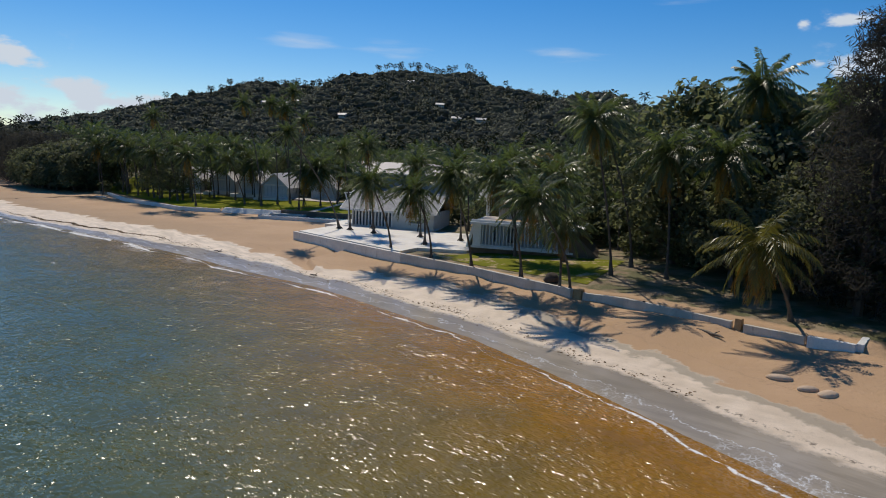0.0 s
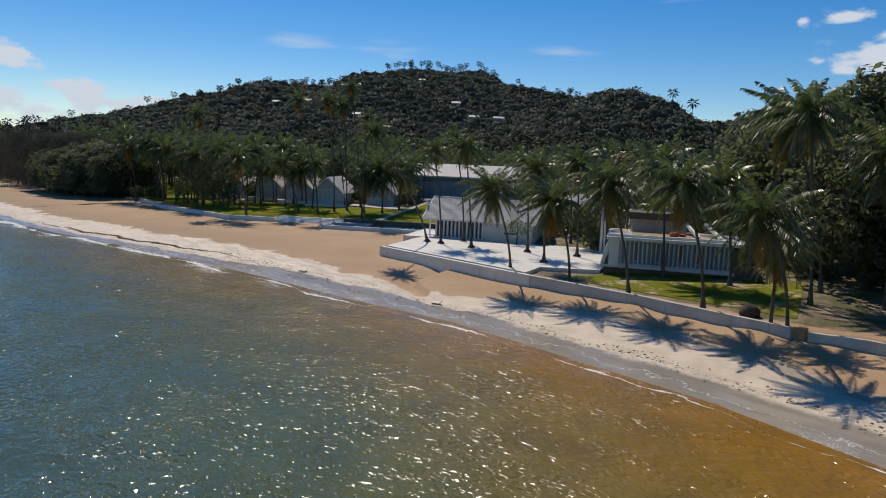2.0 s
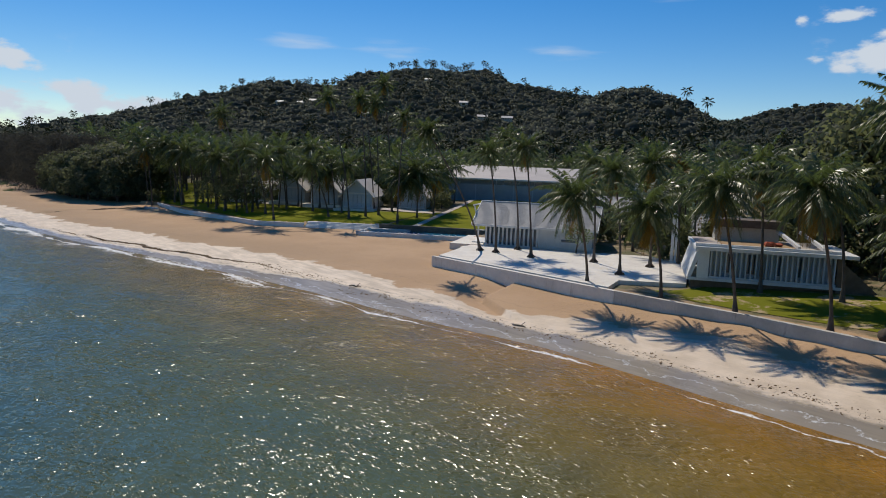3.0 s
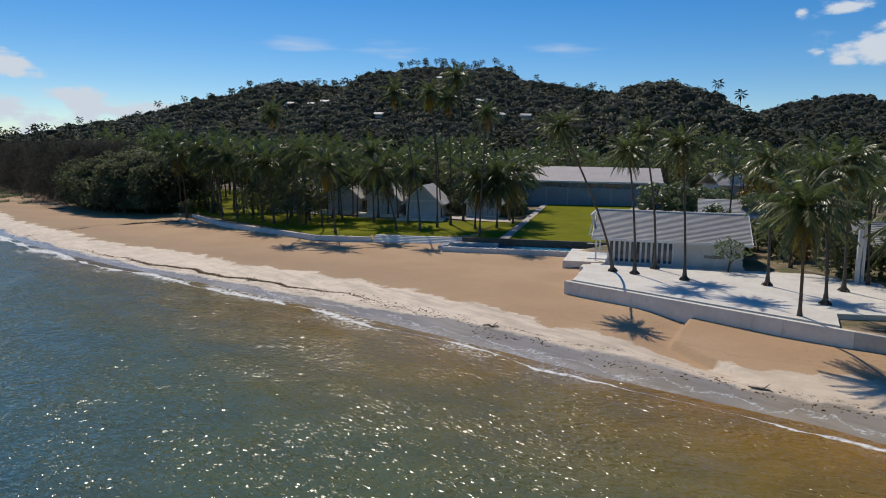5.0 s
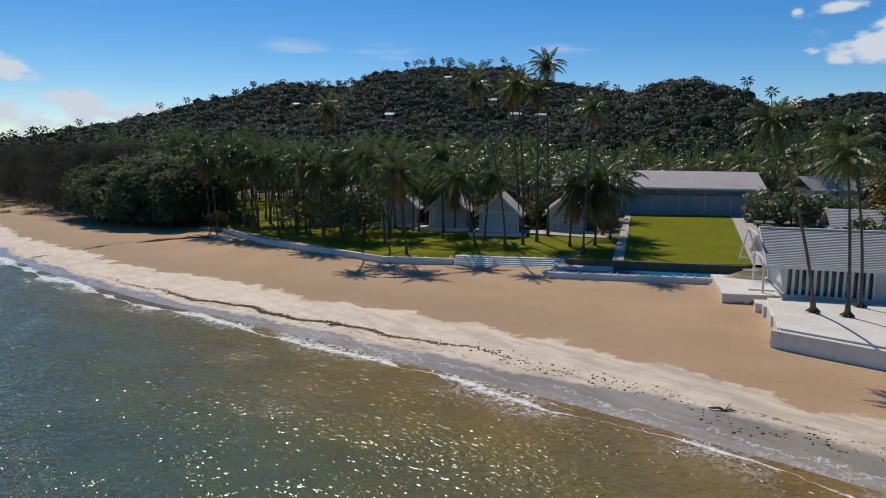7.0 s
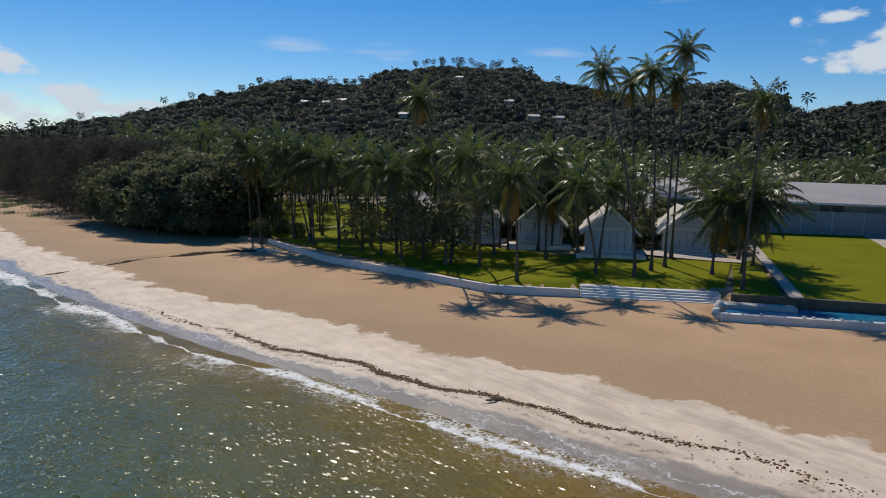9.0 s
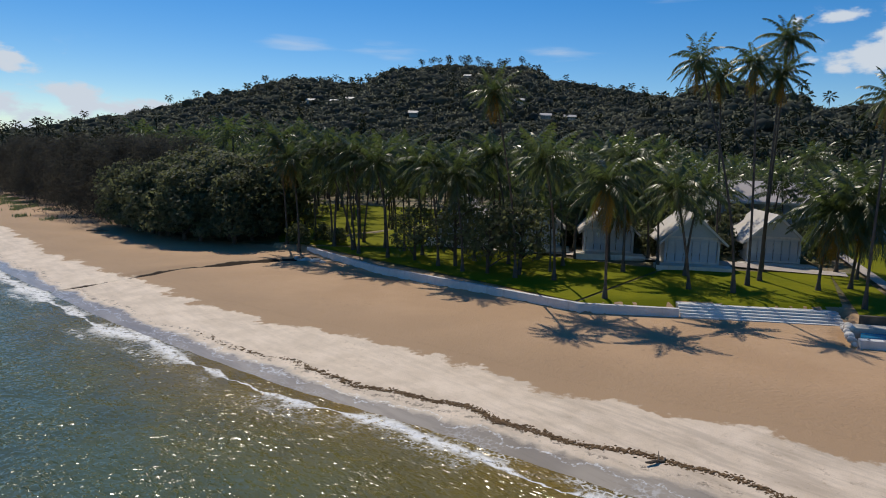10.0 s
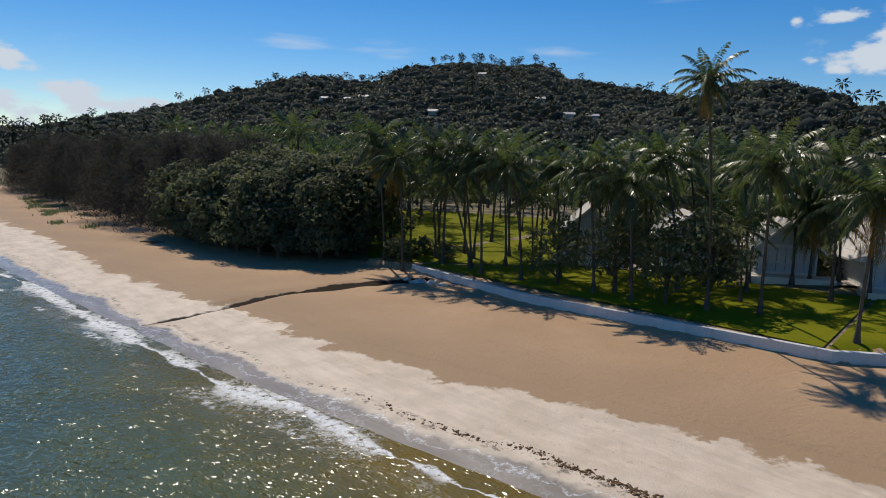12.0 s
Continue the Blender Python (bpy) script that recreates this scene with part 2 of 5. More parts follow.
    damp = g.range(dryline, -0.4, 0.5, 0.62, 0.85)
    rough = g.math("ADD", g.mix_value(wetness, damp, 0.24), g.math("MULTIPLY", stream, 0.55))
    tread = g.noise(2.6, 4, 0.62)
    h = g.math("ADD", g.math("MULTIPLY", fine, 0.35), g.math("MULTIPLY", tread, g.range(dd, -1, 3)))
    st = g.range(wetness, 0, 1, 0.75, 0.05)
    return g.done(c, rough, g.bump(h, st, 0.12), g.range(stream, 0, 1, 0.4, 0.05))


def water_material():
    g = Nodes("sea_water")
    dw, along = g.attr("from_water"), g.attr("along")
    # crests run with the shore
    rot = g.node("Mapping")
    g.link(g.node("NewGeometry").outputs["Position"], rot.inputs[0])
    rot.inputs["Rotation"].default_value = (0, 0, radians(-47.3))
    st = g.node("Mapping")
    st.inputs["Scale"].default_value = (1.0, 0.58, 1.0)
    g.link(rot.outputs[0], st.inputs[0])
    v = st.outputs[0]
    swell, chop, ripple = g.noise(0.12, 2, 0.5, v, 0.3), g.noise(0.55, 2, 0.5, v, 0.4), g.noise(3.0, 1.5, 0.5, v, 0.3)
    # wavelets are steeper at their crests
    off = g.math("SUBTRACT", ripple, 0.5)
    peaked = g.math("ADD", g.math("MULTIPLY", off, 0.9), g.math("MULTIPLY", g.math("MULTIPLY", off, g.math("ABSOLUTE", off)), 2.4))
    # gusts roughen the surface in wide patches
    gust = g.range(g.noise(0.22, 4, 0.6, v), 0.36, 0.66, 0.085, 0.215)
    h = g.math("ADD", g.math("MULTIPLY", swell, 0.9), g.math("ADD", g.math("MULTIPLY", chop, 0.33), g.math("MULTIPLY", peaked, gust)))
    cloudy = g.noise(0.045, 4, 0.55)
    depth = g.math("ADD", g.math("MULTIPLY", dw, -1.0), g.math("MULTIPLY", g.math("SUBTRACT", cloudy, 0.5), 22.0))
    depth = g.math("ADD", depth, g.range(along, -110, 90, -14.0, 15.0, False))
    c = g.mix(g.range(depth, -10, 11), (0.34, 0.158, 0.018), (0.21, 0.142, 0.022))
    c = g.mix(g.range(depth, 5, 24), c, (0.092, 0.110, 0.040))
    c = g.mix(g.range(depth, 18, 50), c, (0.027, 0.092, 0.122))
    c = g.mix(g.math("MULTIPLY", g.range(g.noise(0.22, 4, 0.6), 0.35, 0.7), 0.3), c, (0.04, 0.05, 0.03))
    wob = g.math("MULTIPLY", g.math("SUBTRACT", g.noise(0.085, 5, 0.6), 0.5), 5.0)
    edge = g.math("ADD", g.math("ADD", dw, 1.1), wob)
    wide = g.math("MULTIPLY", g.math("ADD", g.range(along, -20, 90, 0.30, 1.4), g.range(along, -55, -20, -0.14, 0.0)), g.range(g.noise(0.10, 3), 0.40, 0.60, 0.07, 1.7))
    lacy, lacy2 = g.noise(1.7, 6, 0.75), g.noise(0.2, 3, 0.5)
    band1 = g.math("MULTIPLY", g.range(g.math("DIVIDE", g.math("ABSOLUTE", edge), wide), 0.15, 1.0, 1.0, 0.0), g.range(lacy, 0.36, 0.52))
    band2 = g.math("MULTIPLY", g.range(g.math("ABSOLUTE", g.math("ADD", edge, 2.4)), 0.0, 0.7, 1.0, 0.0), g.range(lacy, 0.46, 0.58))
    band2 = g.math("MULTIPLY", g.math("MULTIPLY", band2, g.range(along, 30, 70)), g.range(lacy2, 0.5, 0.64))
    seams = g.net(3.0)
    veil = g.math("MULTIPLY", g.range(edge, -3.8, 0.3), g.range(g.noise(0.1, 3), 0.42, 0.56))
    veil = g.math("MULTIPLY", veil, g.math("MULTIPLY", g.range(seams, 0.02, 0.26, 0.8, 0.0), g.range(lacy, 0.42, 0.56)))
    veil = g.math("MULTIPLY", veil, g.range(along, -25, 5, 0.15, 1.0))
    foam = g.math("MAXIMUM", g.math("MAXIMUM", band1, band2), veil)
    c = g.mix(foam, c, (0.82, 0.82, 0.80))
    rough = g.range(foam, 0, 1, 0.14, 0.8)
    g.done(c, rough, g.bump(h, 1.0, 1.0), 0.5)
    g.p.inputs["IOR"].default_value = 1.33
    return g.mat


M = {}
M["ground"] = ground_material()
M["water"] = water_material()
M["lawn"] = mottled("mown_grass", (0.150, 0.165, 0.004), (0.200, 0.200, 0.006), 0.25, 0.9, 6.0, 0.6, 0.05, (0.12, 0.12, 0.01), 0.08)
M["deck"] = mottled("white_painted_deck", (0.80, 0.75, 0.66), (0.70, 0.645, 0.56), 0.35, 0.6, 2.0, 0.3, 0.02, (0.48, 0.41, 0.33))
M["white"] = mottled("white_paint", (0.78, 0.78, 0.76), (0.72, 0.72, 0.70), 0.8, 0.55, 9.0, 0.15, 0.01)
M["wall"] = mottled("weathered_concrete", (0.56, 0.53, 0.47), (0.47, 0.44, 0.38), 0.6, 0.8, 5.0, 0.5, 0.03, (0.27, 0.23, 0.18))
M["wall_pale"] = mottled("painted_wall", (0.70, 0.70, 0.68), (0.62, 0.62, 0.60), 0.7, 0.7, 6.0, 0.3, 0.02, (0.45, 0.43, 0.39))
M["slit"] = mottled("wet_stain", (0.10, 0.085, 0.07), (0.14, 0.12, 0.10), 2.0, 0.6)


def worn_grass():
    g = Nodes("worn_grass")
    n = g.math("ADD", g.math("MULTIPLY", g.noise(0.28, 4, 0.6), 0.7), g.math("MULTIPLY", g.noise(1.6, 4, 0.7), 0.3))
    grass = g.mix(g.noise(0.5, 3), (0.12, 0.135, 0.008), (0.19, 0.19, 0.012))
    bare = g.mix(g.noise(1.1, 4), (0.50, 0.38, 0.24), (0.38, 0.28, 0.17))
    c = g.mix(g.range(n, 0.40, 0.48), bare, grass)
    return g.done(c, 0.9, g.bump(g.noise(6.0, 4), 0.6, 0.05), 0.1)


M["worn"] = worn_grass()
M["path"] = mottled("sun_bleached_paving", (0.52, 0.45, 0.39), (0.43, 0.37, 0.315), 0.7, 0.75, 4.0, 0.3, 0.02, (0.4, 0.33, 0.28))
M["roof"] = mottled("grey_roof_tiles", (0.50, 0.48, 0.45), (0.43, 0.41, 0.39), 0.7, 0.6, 5.0, 0.3, 0.02, (0.32, 0.30, 0.27))
M["roof_hall"] = mottled("dull_metal_roof", (0.48, 0.43, 0.40), (0.41, 0.365, 0.345), 0.3, 0.6, 3.0, 0.3, 0.02, (0.28, 0.24, 0.22))
M["roof_pale"] = mottled("pale_metal_roof", (0.62, 0.57, 0.50), (0.54, 0.49, 0.43), 0.35, 0.55, 4.0, 0.3, 0.02, (0.42, 0.36, 0.30))
# front boards: blue-grey, with the shade under the eaves in the colour
M["front"] = mottled("blue_grey_boards", (0.46, 0.54, 0.60), (0.40, 0.475, 0.53), 0.6, 0.5, 6.0, 0.2, 0.01)
M["screen"] = mottled("dull_blue_boards", (0.30, 0.36, 0.41), (0.25, 0.31, 0.355), 0.6, 0.5, 6.0, 0.2, 0.01)
M["panel"] = mottled("blue_grey_boards", (0.54, 0.59, 0.62), (0.47, 0.52, 0.55), 0.6, 0.5, 6.0, 0.2, 0.01)
M["timber_and_shade"] = mottled("dark_timber", (0.10, 0.075, 0.05), (0.15, 0.11, 0.075), 1.5, 0.7)
M["timber"] = mottled("bare_timber", (0.34, 0.21, 0.10), (0.42, 0.28, 0.14), 1.5, 0.7)
M["rock"] = mottled("white_coral_rock", (0.66, 0.64, 0.60), (0.50, 0.48, 0.44), 1.2, 0.85, 5.0, 0.7, 0.05, (0.3, 0.28, 0.24))
M["sandbag"] = mottled("sandbag_cloth", (0.60, 0.44, 0.30), (0.52, 0.38, 0.26), 1.0, 0.9, 8.0, 0.6, 0.03)
M["bark"] = mottled("palm_bark", (0.120, 0.100, 0.080), (0.075, 0.062, 0.050), 1.4, 0.9, 9.0, 0.8, 0.03)
M["bark_dark"] = mottled("tree_bark", (0.10, 0.08, 0.06), (0.065, 0.05, 0.04), 1.4, 0.9, 9.0, 0.8, 0.03)
M["fiber"] = mottled("dark_root_fibre", (0.06, 0.045, 0.035), (0.09, 0.07, 0.05), 3.0, 0.95, 9.0, 0.8, 0.03)
M["frond"] = leaf_material("palm_leaf", (0.050, 0.060, 0.026), (0.130, 0.141, 0.052), (0.17, 0.235, 0.06), 0.36, 0.55, 0.32)
M["dry"] = leaf_material("dry_palm_leaf", (0.19, 0.11, 0.018), (0.36, 0.22, 0.03), (0.36, 0.21, 0.03), 0.6, 0.3, 0.25)
M["leaf"] = leaf_material("broad_leaf", (0.082, 0.094, 0.062), (0.136, 0.150, 0.080), (0.25, 0.27, 0.115), 0.6, 0.10, 0.46)
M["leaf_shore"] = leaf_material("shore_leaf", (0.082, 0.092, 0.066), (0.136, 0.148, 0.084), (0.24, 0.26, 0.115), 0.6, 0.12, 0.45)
M["leaf_light"] = leaf_material("grey_green_leaf", (0.14, 0.18, 0.09), (0.26, 0.30, 0.17), (0.26, 0.32, 0.12), 0.45, 0.5, 0.35)
M["leaf_yellow"] = leaf_material("yellowing_leaf", (0.15, 0.105, 0.02), (0.27, 0.185, 0.03), (0.26, 0.18, 0.03), 0.5, 0.4, 0.25)
M["needle"] = leaf_material("casuarina_needles", (0.050, 0.047, 0.044), (0.084, 0.079, 0.066), (0.11, 0.105, 0.08), 0.8, 0.06, 0.38)
# distance haze is mixed into these leaf tones, greyer and bluer than near leaves
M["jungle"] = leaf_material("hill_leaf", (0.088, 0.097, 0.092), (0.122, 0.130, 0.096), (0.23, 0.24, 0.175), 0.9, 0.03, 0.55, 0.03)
M["far_frond"] = leaf_material("far_palm_leaf", (0.026, 0.034, 0.018), (0.060, 0.074, 0.030), (0.05, 0.06, 0.02), 0.7, 0.15, 0.08)
M["weed"] = mottled("washed_up_seaweed", (0.15, 0.085, 0.035), (0.22, 0.13, 0.055), 3.0, 0.9)
M["coconut"] = mottled("coconut_husk", (0.30, 0.20, 0.04), (0.20, 0.15, 0.04), 3.0, 0.6)
M["red"] = mottled("faded_red_cloth", (0.45, 0.10, 0.04), (0.38, 0.08, 0.03), 2.0, 0.8)


def glass_material():
    g = Nodes("dark_window_glass")
    g.done(g.mix(g.noise(0.6, 2), (0.05, 0.075, 0.10), (0.08, 0.11, 0.14)), 0.08, None, 0.8)
    return g.mat


def pool_material():
    g = Nodes("pool_water")
    n = g.noise(1.2, 4)
    g.done(g.mix(g.range(n, 0.3, 0.7), (0.02, 0.16, 0.30), (0.03, 0.22, 0.38)), 0.05, g.bump(g.noise(2.5, 3), 0.25, 0.05), 0.5)
    g.p.inputs["IOR"].default_value = 1.33
    return g.mat


M["glass"] = glass_material()
M["pool"] = pool_material()


# ---- mesh helpers ----
def mesh_arrays(name, v, f):
    """A mesh from an array of vertices and one of equal-sided faces."""
    v, f = np.asarray(v, np.float32), np.asarray(f, np.int32)
    me = bpy.data.meshes.new(name)
    me.vertices.add(len(v))
    me.vertices.foreach_set("co", v.ravel())
    k = f.shape[1]
    me.loops.add(f.size)
    me.loops.foreach_set("vertex_index", f.ravel())
    me.polygons.add(len(f))
    me.polygons.foreach_set("loop_start", np.arange(0, f.size, k, dtype=np.int32))
    me.polygons.foreach_set("loop_total", np.full(len(f), k, np.int32))
    me.update(calc_edges=True)
    me.validate()
    return me


class Build:
    """Collects boxes, prisms, tubes and quads into one mesh."""

    def __init__(self):
        self.v, self.f = [], []

    def add(self, verts, faces):
        o = len(self.v)
        self.v += [tuple(p) for p in verts]
        self.f += [tuple(i + o for i in f) for f in faces]
        return self

    def box(self, x0, x1, y0, y1, z0, z1, taper=0.0):
        t = taper
        return self.add(
            [(x0, y0, z0), (x1, y0, z0), (x1, y1, z0), (x0, y1, z0), (x0 + t, y0 + t, z1), (x1 - t, y0 + t, z1), (x1 - t, y1 - t, z1), (x0 + t, y1 - t, z1)],
            [(3, 2, 1, 0), (4, 5, 6, 7), (0, 1, 5, 4), (1, 2, 6, 5), (2, 3, 7, 6), (3, 0, 4, 7)])

    def beam(self, a, b, w=0.15, h=0.15):
        a, b = Vector(a), Vector(b)
        d = (b - a).normalized()
        s = d.cross(Vector((0, 0, 1)))
        s = s.normalized() if s.length > 1e-3 else Vector((1, 0, 0))
        u = s.cross(d).normalized()
        c = [a + s * i * w / 2 + u * j * h / 2 for i, j in ((-1, -1), (1, -1), (1, 1), (-1, 1))]
        e = [p + (b - a) for p in c]
        return self.add(c + e, [(3, 2, 1, 0), (4, 5, 6, 7), (0, 1, 5, 4), (1, 2, 6, 5), (2, 3, 7, 6), (3, 0, 4, 7)])

    def prism(self, poly, z0, z1):
        n = len(poly)
        return self.add([(x, y, z0) for x, y in poly] + [(x, y, z1) for x, y in poly],
                        [tuple(range(n - 1, -1, -1)), tuple(range(n, 2 * n))] + [(i, (i + 1) % n, n + (i + 1) % n, n + i) for i in range(n)])

    def tube(self, pts, radii, n=8, cap=True):
        pts = [Vector(p) for p in pts]
        rings = []
        for i, p in enumerate(pts):
            d = (pts[min(i + 1, len(pts) - 1)] - pts[max(i - 1, 0)]).normalized()
            s = d.cross(Vector((0.3, 1, 0.1))).normalized()
            u = s.cross(d)
            rings.append([p + (s * math.cos(a) + u * math.sin(a)) * radii[i] for a in (2 * math.pi * k / n for k in range(n))])
        fs = [(i * n + k, i * n + (k + 1) % n, (i + 1) * n + (k + 1) % n, (i + 1) * n + k) for i in range(len(pts) - 1) for k in range(n)]
        if cap:
            fs += [tuple(range((len(pts) - 1) * n, len(pts) * n))]
        return self.add([p for r in rings for p in r], fs)

    def lump(self, c, r, seed=0, squash=0.7, n=8, rough=0.25):
        rows = 5
        vs = []
        for i in range(rows + 1):
            th = math.pi * i / rows
            for k in range(n):
                ph = 2 * math.pi * k / n
                d = Vector((math.sin(th) * math.cos(ph), math.sin(th) * math.sin(ph), math.cos(th)))
                q = 1 + rough * noise.noise(d * 1.7 + Vector((seed * 3.1, seed * 1.7, 0)))
                vs.append((c[0] + d.x * r * q, c[1] + d.y * r * q, c[2] + d.z * r * q * squash))
        return self.add(vs, [(i * n + k, (i + 1) * n + k, (i + 1) * n + (k + 1) % n, i * n + (k + 1) % n) for i in range(rows) for k in range(n)])

    def mesh(self, name):
        me = bpy.data.meshes.new(name)
        me.from_pydata(self.v, [], self.f)
        me.validate()
        me.update()
        return me


def part(name, shape, material, parent, label=""):
    """One mesh object under a thing or under a part."""
    me = shape.mesh(name) if isinstance(shape, Build) else shape
    if not me.materials:
        me.materials.append(material)
    ob = new(name, me)
    ob.parent = parent
    return tagged(ob, label)


def thing(name, m, label, category, group="", kind=""):
    ob = new(name)
    ob.matrix_world = m
    return tagged(ob, label, category, group, kind)


def solid(name, shape, material, label, category, kind="structure"):
    me = shape.mesh(name) if isinstance(shape, Build) else shape
    me.materials.append(material)
    return tagged(new(name, me), label, category, "", kind)


def smooth(ob):
    ob.data.polygons.foreach_set("use_smooth", [True] * len(ob.data.polygons))
    return ob


# ---- the lie of the land ----
# u runs along the beach, v goes inland from the corner of the terrace
UX, UY, VX, VY, OX, OY = -0.735, 0.678, 0.678, 0.735, -32.2, 109.0
TURN = -11.0  # the property's buildings stand a little askew


def to_uv(x, y):
    return (x - OX) * UX + (y - OY) * UY, (x - OX) * VX + (y - OY) * VY


def to_xy(u, v):
    # the two axes are square to each other within a hair
    return OX + u * UX + v * VX, OY + u * UY + v * VY


WATER_U = [-400, -85, -70, -55, -30, -16, 0, 10, 25, 40, 50, 60, 75, 90, 127, 400]
WATER_V = [-40, -21.5, -18, -15.2, -14.6, -17, -18.5, -20, -22.7, -25.5, -28, -29.5, -31.5, -32.6, -35, -42]
DRY_U = [-400, -86, -71, -60, -47, -35, -22, 0, 10, 25, 37, 50, 62, 75, 94, 110, 143, 400]
DRY_V = [-30, -13, -9.3, -6.5, -4.5, -4.0, -9.5, -10.0, -10.4, -12.8, -16.2, -18.5, -21.5, -24, -24.6, -27, -26, -32]
# the edge between sand and built ground
EDGE = [(28.4, 56.4), (25.0, 59.3), (20.9, 62.7), (16.8, 66.8), (12.5, 70.9), (8.3, 72.6), (4.6, 75.9), (-2.4, 83.0), (-12.5, 91.4), (-32.2, 109.0), (-28.4, 121.6), (-27.0, 123.5), (-31.7, 123.9), (-29.8, 134.9), (-47.6, 135.0), (-44.6, 144.6), (-58.6, 145.1), (-68.0, 143.2), (-89.3, 158.6), (-102.0, 172.8)]
EDGE_UV = [(-400, 6)] + [to_uv(*p) for p in EDGE] + [(101, -2), (116, -10), (150, -9), (190, -9), (400, -14)]
STREAMS = [[(89.4, -2.5), (91.5, -12), (92.1, -18), (91, -26), (90.4, -33)]]


# the rain gully below the terrace: sand on its sea side is washed away
GULLY = [(-13.4, 0.4), (-14.9, -4.5), (-16.2, -7.6), (-20.0, -9.2), (-24.6, -10.5)]


def gully_side(u, v):
    """Distance from the gully's lip, above zero on the washed-out side."""
    best, sign = np.full(np.shape(u), 1e9), np.ones(np.shape(u))
    for (a, b), (c, d) in zip(GULLY[:-1], GULLY[1:]):
        L2 = (c - a) ** 2 + (d - b) ** 2
        t = np.clip(((u - a) * (c - a) + (v - b) * (d - b)) / L2, 0, 1)
        r = np.hypot(u - a - t * (c - a), v - b - t * (d - b))
        near = r < best - 1e-6
        sign = np.where(near, np.sign((c - a) * (v - b) - (d - b) * (u - a)), sign)
        best = np.minimum(best, r)
    return best * sign


def seg_dist(u, v, pts):
    best = np.full(np.shape(u), 1e9)
    for (a, b), (c, d) in zip(pts[:-1], pts[1:]):
        L2 = (c - a) ** 2 + (d - b) ** 2
        t = np.clip(((u - a) * (c - a) + (v - b) * (d - b)) / L2, 0, 1)
        best = np.minimum(best, np.hypot(u - a - t * (c - a), v - b - t * (d - b)))
    return best


def step(x, a, b):
    t = np.clip((x - a) / (b - a), 0, 1)
    return t * t * (3 - 2 * t)


def land(x, y):
    """Height of the ground, with its distances from water, dry sand, streams and the built edge."""
    x, y = np.asarray(x, float), np.asarray(y, float)
    u, v = to_uv(x, y)
    dw = v - np.interp(u, WATER_U, WATER_V)
    dd = v - np.interp(u, DRY_U, DRY_V)
    ds = seg_dist(u, v, STREAMS[0])
    side = np.sign(v - np.interp(u, [p[0] for p in EDGE_UV], [p[1] for p in EDGE_UV]))
    inland = side * seg_dist(u, v, EDGE_UV)
    beach = np.where(dw > 0, 1.55 * (1 - np.exp(-np.maximum(dw, 0) / 11.0)), np.maximum(0.075 * dw, -7.0))
    beach = beach - 0.4 * np.exp(-((ds / 0.9) ** 4)) * step(dw, -1, 5)
    beach = beach + 0.05 * np.sin(u * 0.35 + v * 0.6) * step(dw, 2, 8)
    # sand blown up against the long wall
    beach = beach + (0.36 + 0.13 * np.sin(u * 0.45) + 0.08 * np.sin(u * 1.1 + 1)) * step(-u, 20, 44) * step(inland, -9, -0.4)
    gs = gully_side(u, v)
    beach = beach - 0.62 * step(gs, -0.05, 0.14) * np.exp(-((np.maximum(gs, 0) / 3.2) ** 2)) * step(dw, 2, 7.5) * step(u, -26.5, -22.5)
    walled = step(u, -84, -78) * step(u, 104, 98)
    level = np.interp(u, [-48, -30, -24, 5, 16, 30, 43, 50], [0, 6, 16, 18, 16, 10, 6, 0])
    top = 2.12 + 0.055 * np.clip(v - level, 0, 50) + 0.012 * np.clip(v - 50, 0, 400)
    natural = 1.5 + 0.05 * np.clip(inland, 0, 60) + 0.012 * np.clip(v - 50, 0, 400)
    back = np.where(walled > 0.5, top, natural)
    jump = np.where(walled > 0.5, step(inland, 0.12, 0.42), step(inland, -2, 6))
    z = beach * (1 - jump) + back * jump
    basin = (y > 135.2 - (x + 47.5) * 0.07) & (y < 140.6 - (x + 45) * 0.107) & (x > -48.5 + (y - 135) * 0.3) & (x < -29.5 + (y - 134) * 1.1)
    z = np.where(basin, 1.0, z)
    ridge = np.interp(x, [-1500, -700, -600, -520, -430, -347, -290, -240, -190, -60, -30, 0, 70, 150, 300, 900], [0, 0, 2, 14, 52, 82, 86, 79, 105, 109, 91, 84, 77, 62, 34, 12])
    rise = step(y, 300, 960) ** 1.3 * (1 - 0.9 * step(y, 1000, 1700))
    a = ridge * rise
    b = 52 * np.exp(-(((x - 62) / 75) ** 2) - ((y - 560) / 150) ** 2)
    c = 72 * np.exp(-(((x - 335) / 130) ** 2) - ((y - 930) / 220) ** 2)
    hill = (a ** 3 + b ** 3 + c ** 3) ** (1 / 3)
    hill = hill * (1 + 0.05 * np.sin(x * 0.021 + 1) * np.sin(y * 0.017) + 0.03 * np.sin(x * 0.057 + y * 0.031))
    return z + hill, dw, dd, ds, inland, u


def height(x, y):
    return float(land(x, y)[0])


def spaced(stops):
    out = []
    for (a, s), (b, _) in zip(stops[:-1], stops[1:]):
        out += list(np.arange(a, b - 1e-6, s))
    return np.array(out + [stops[-1][0]])


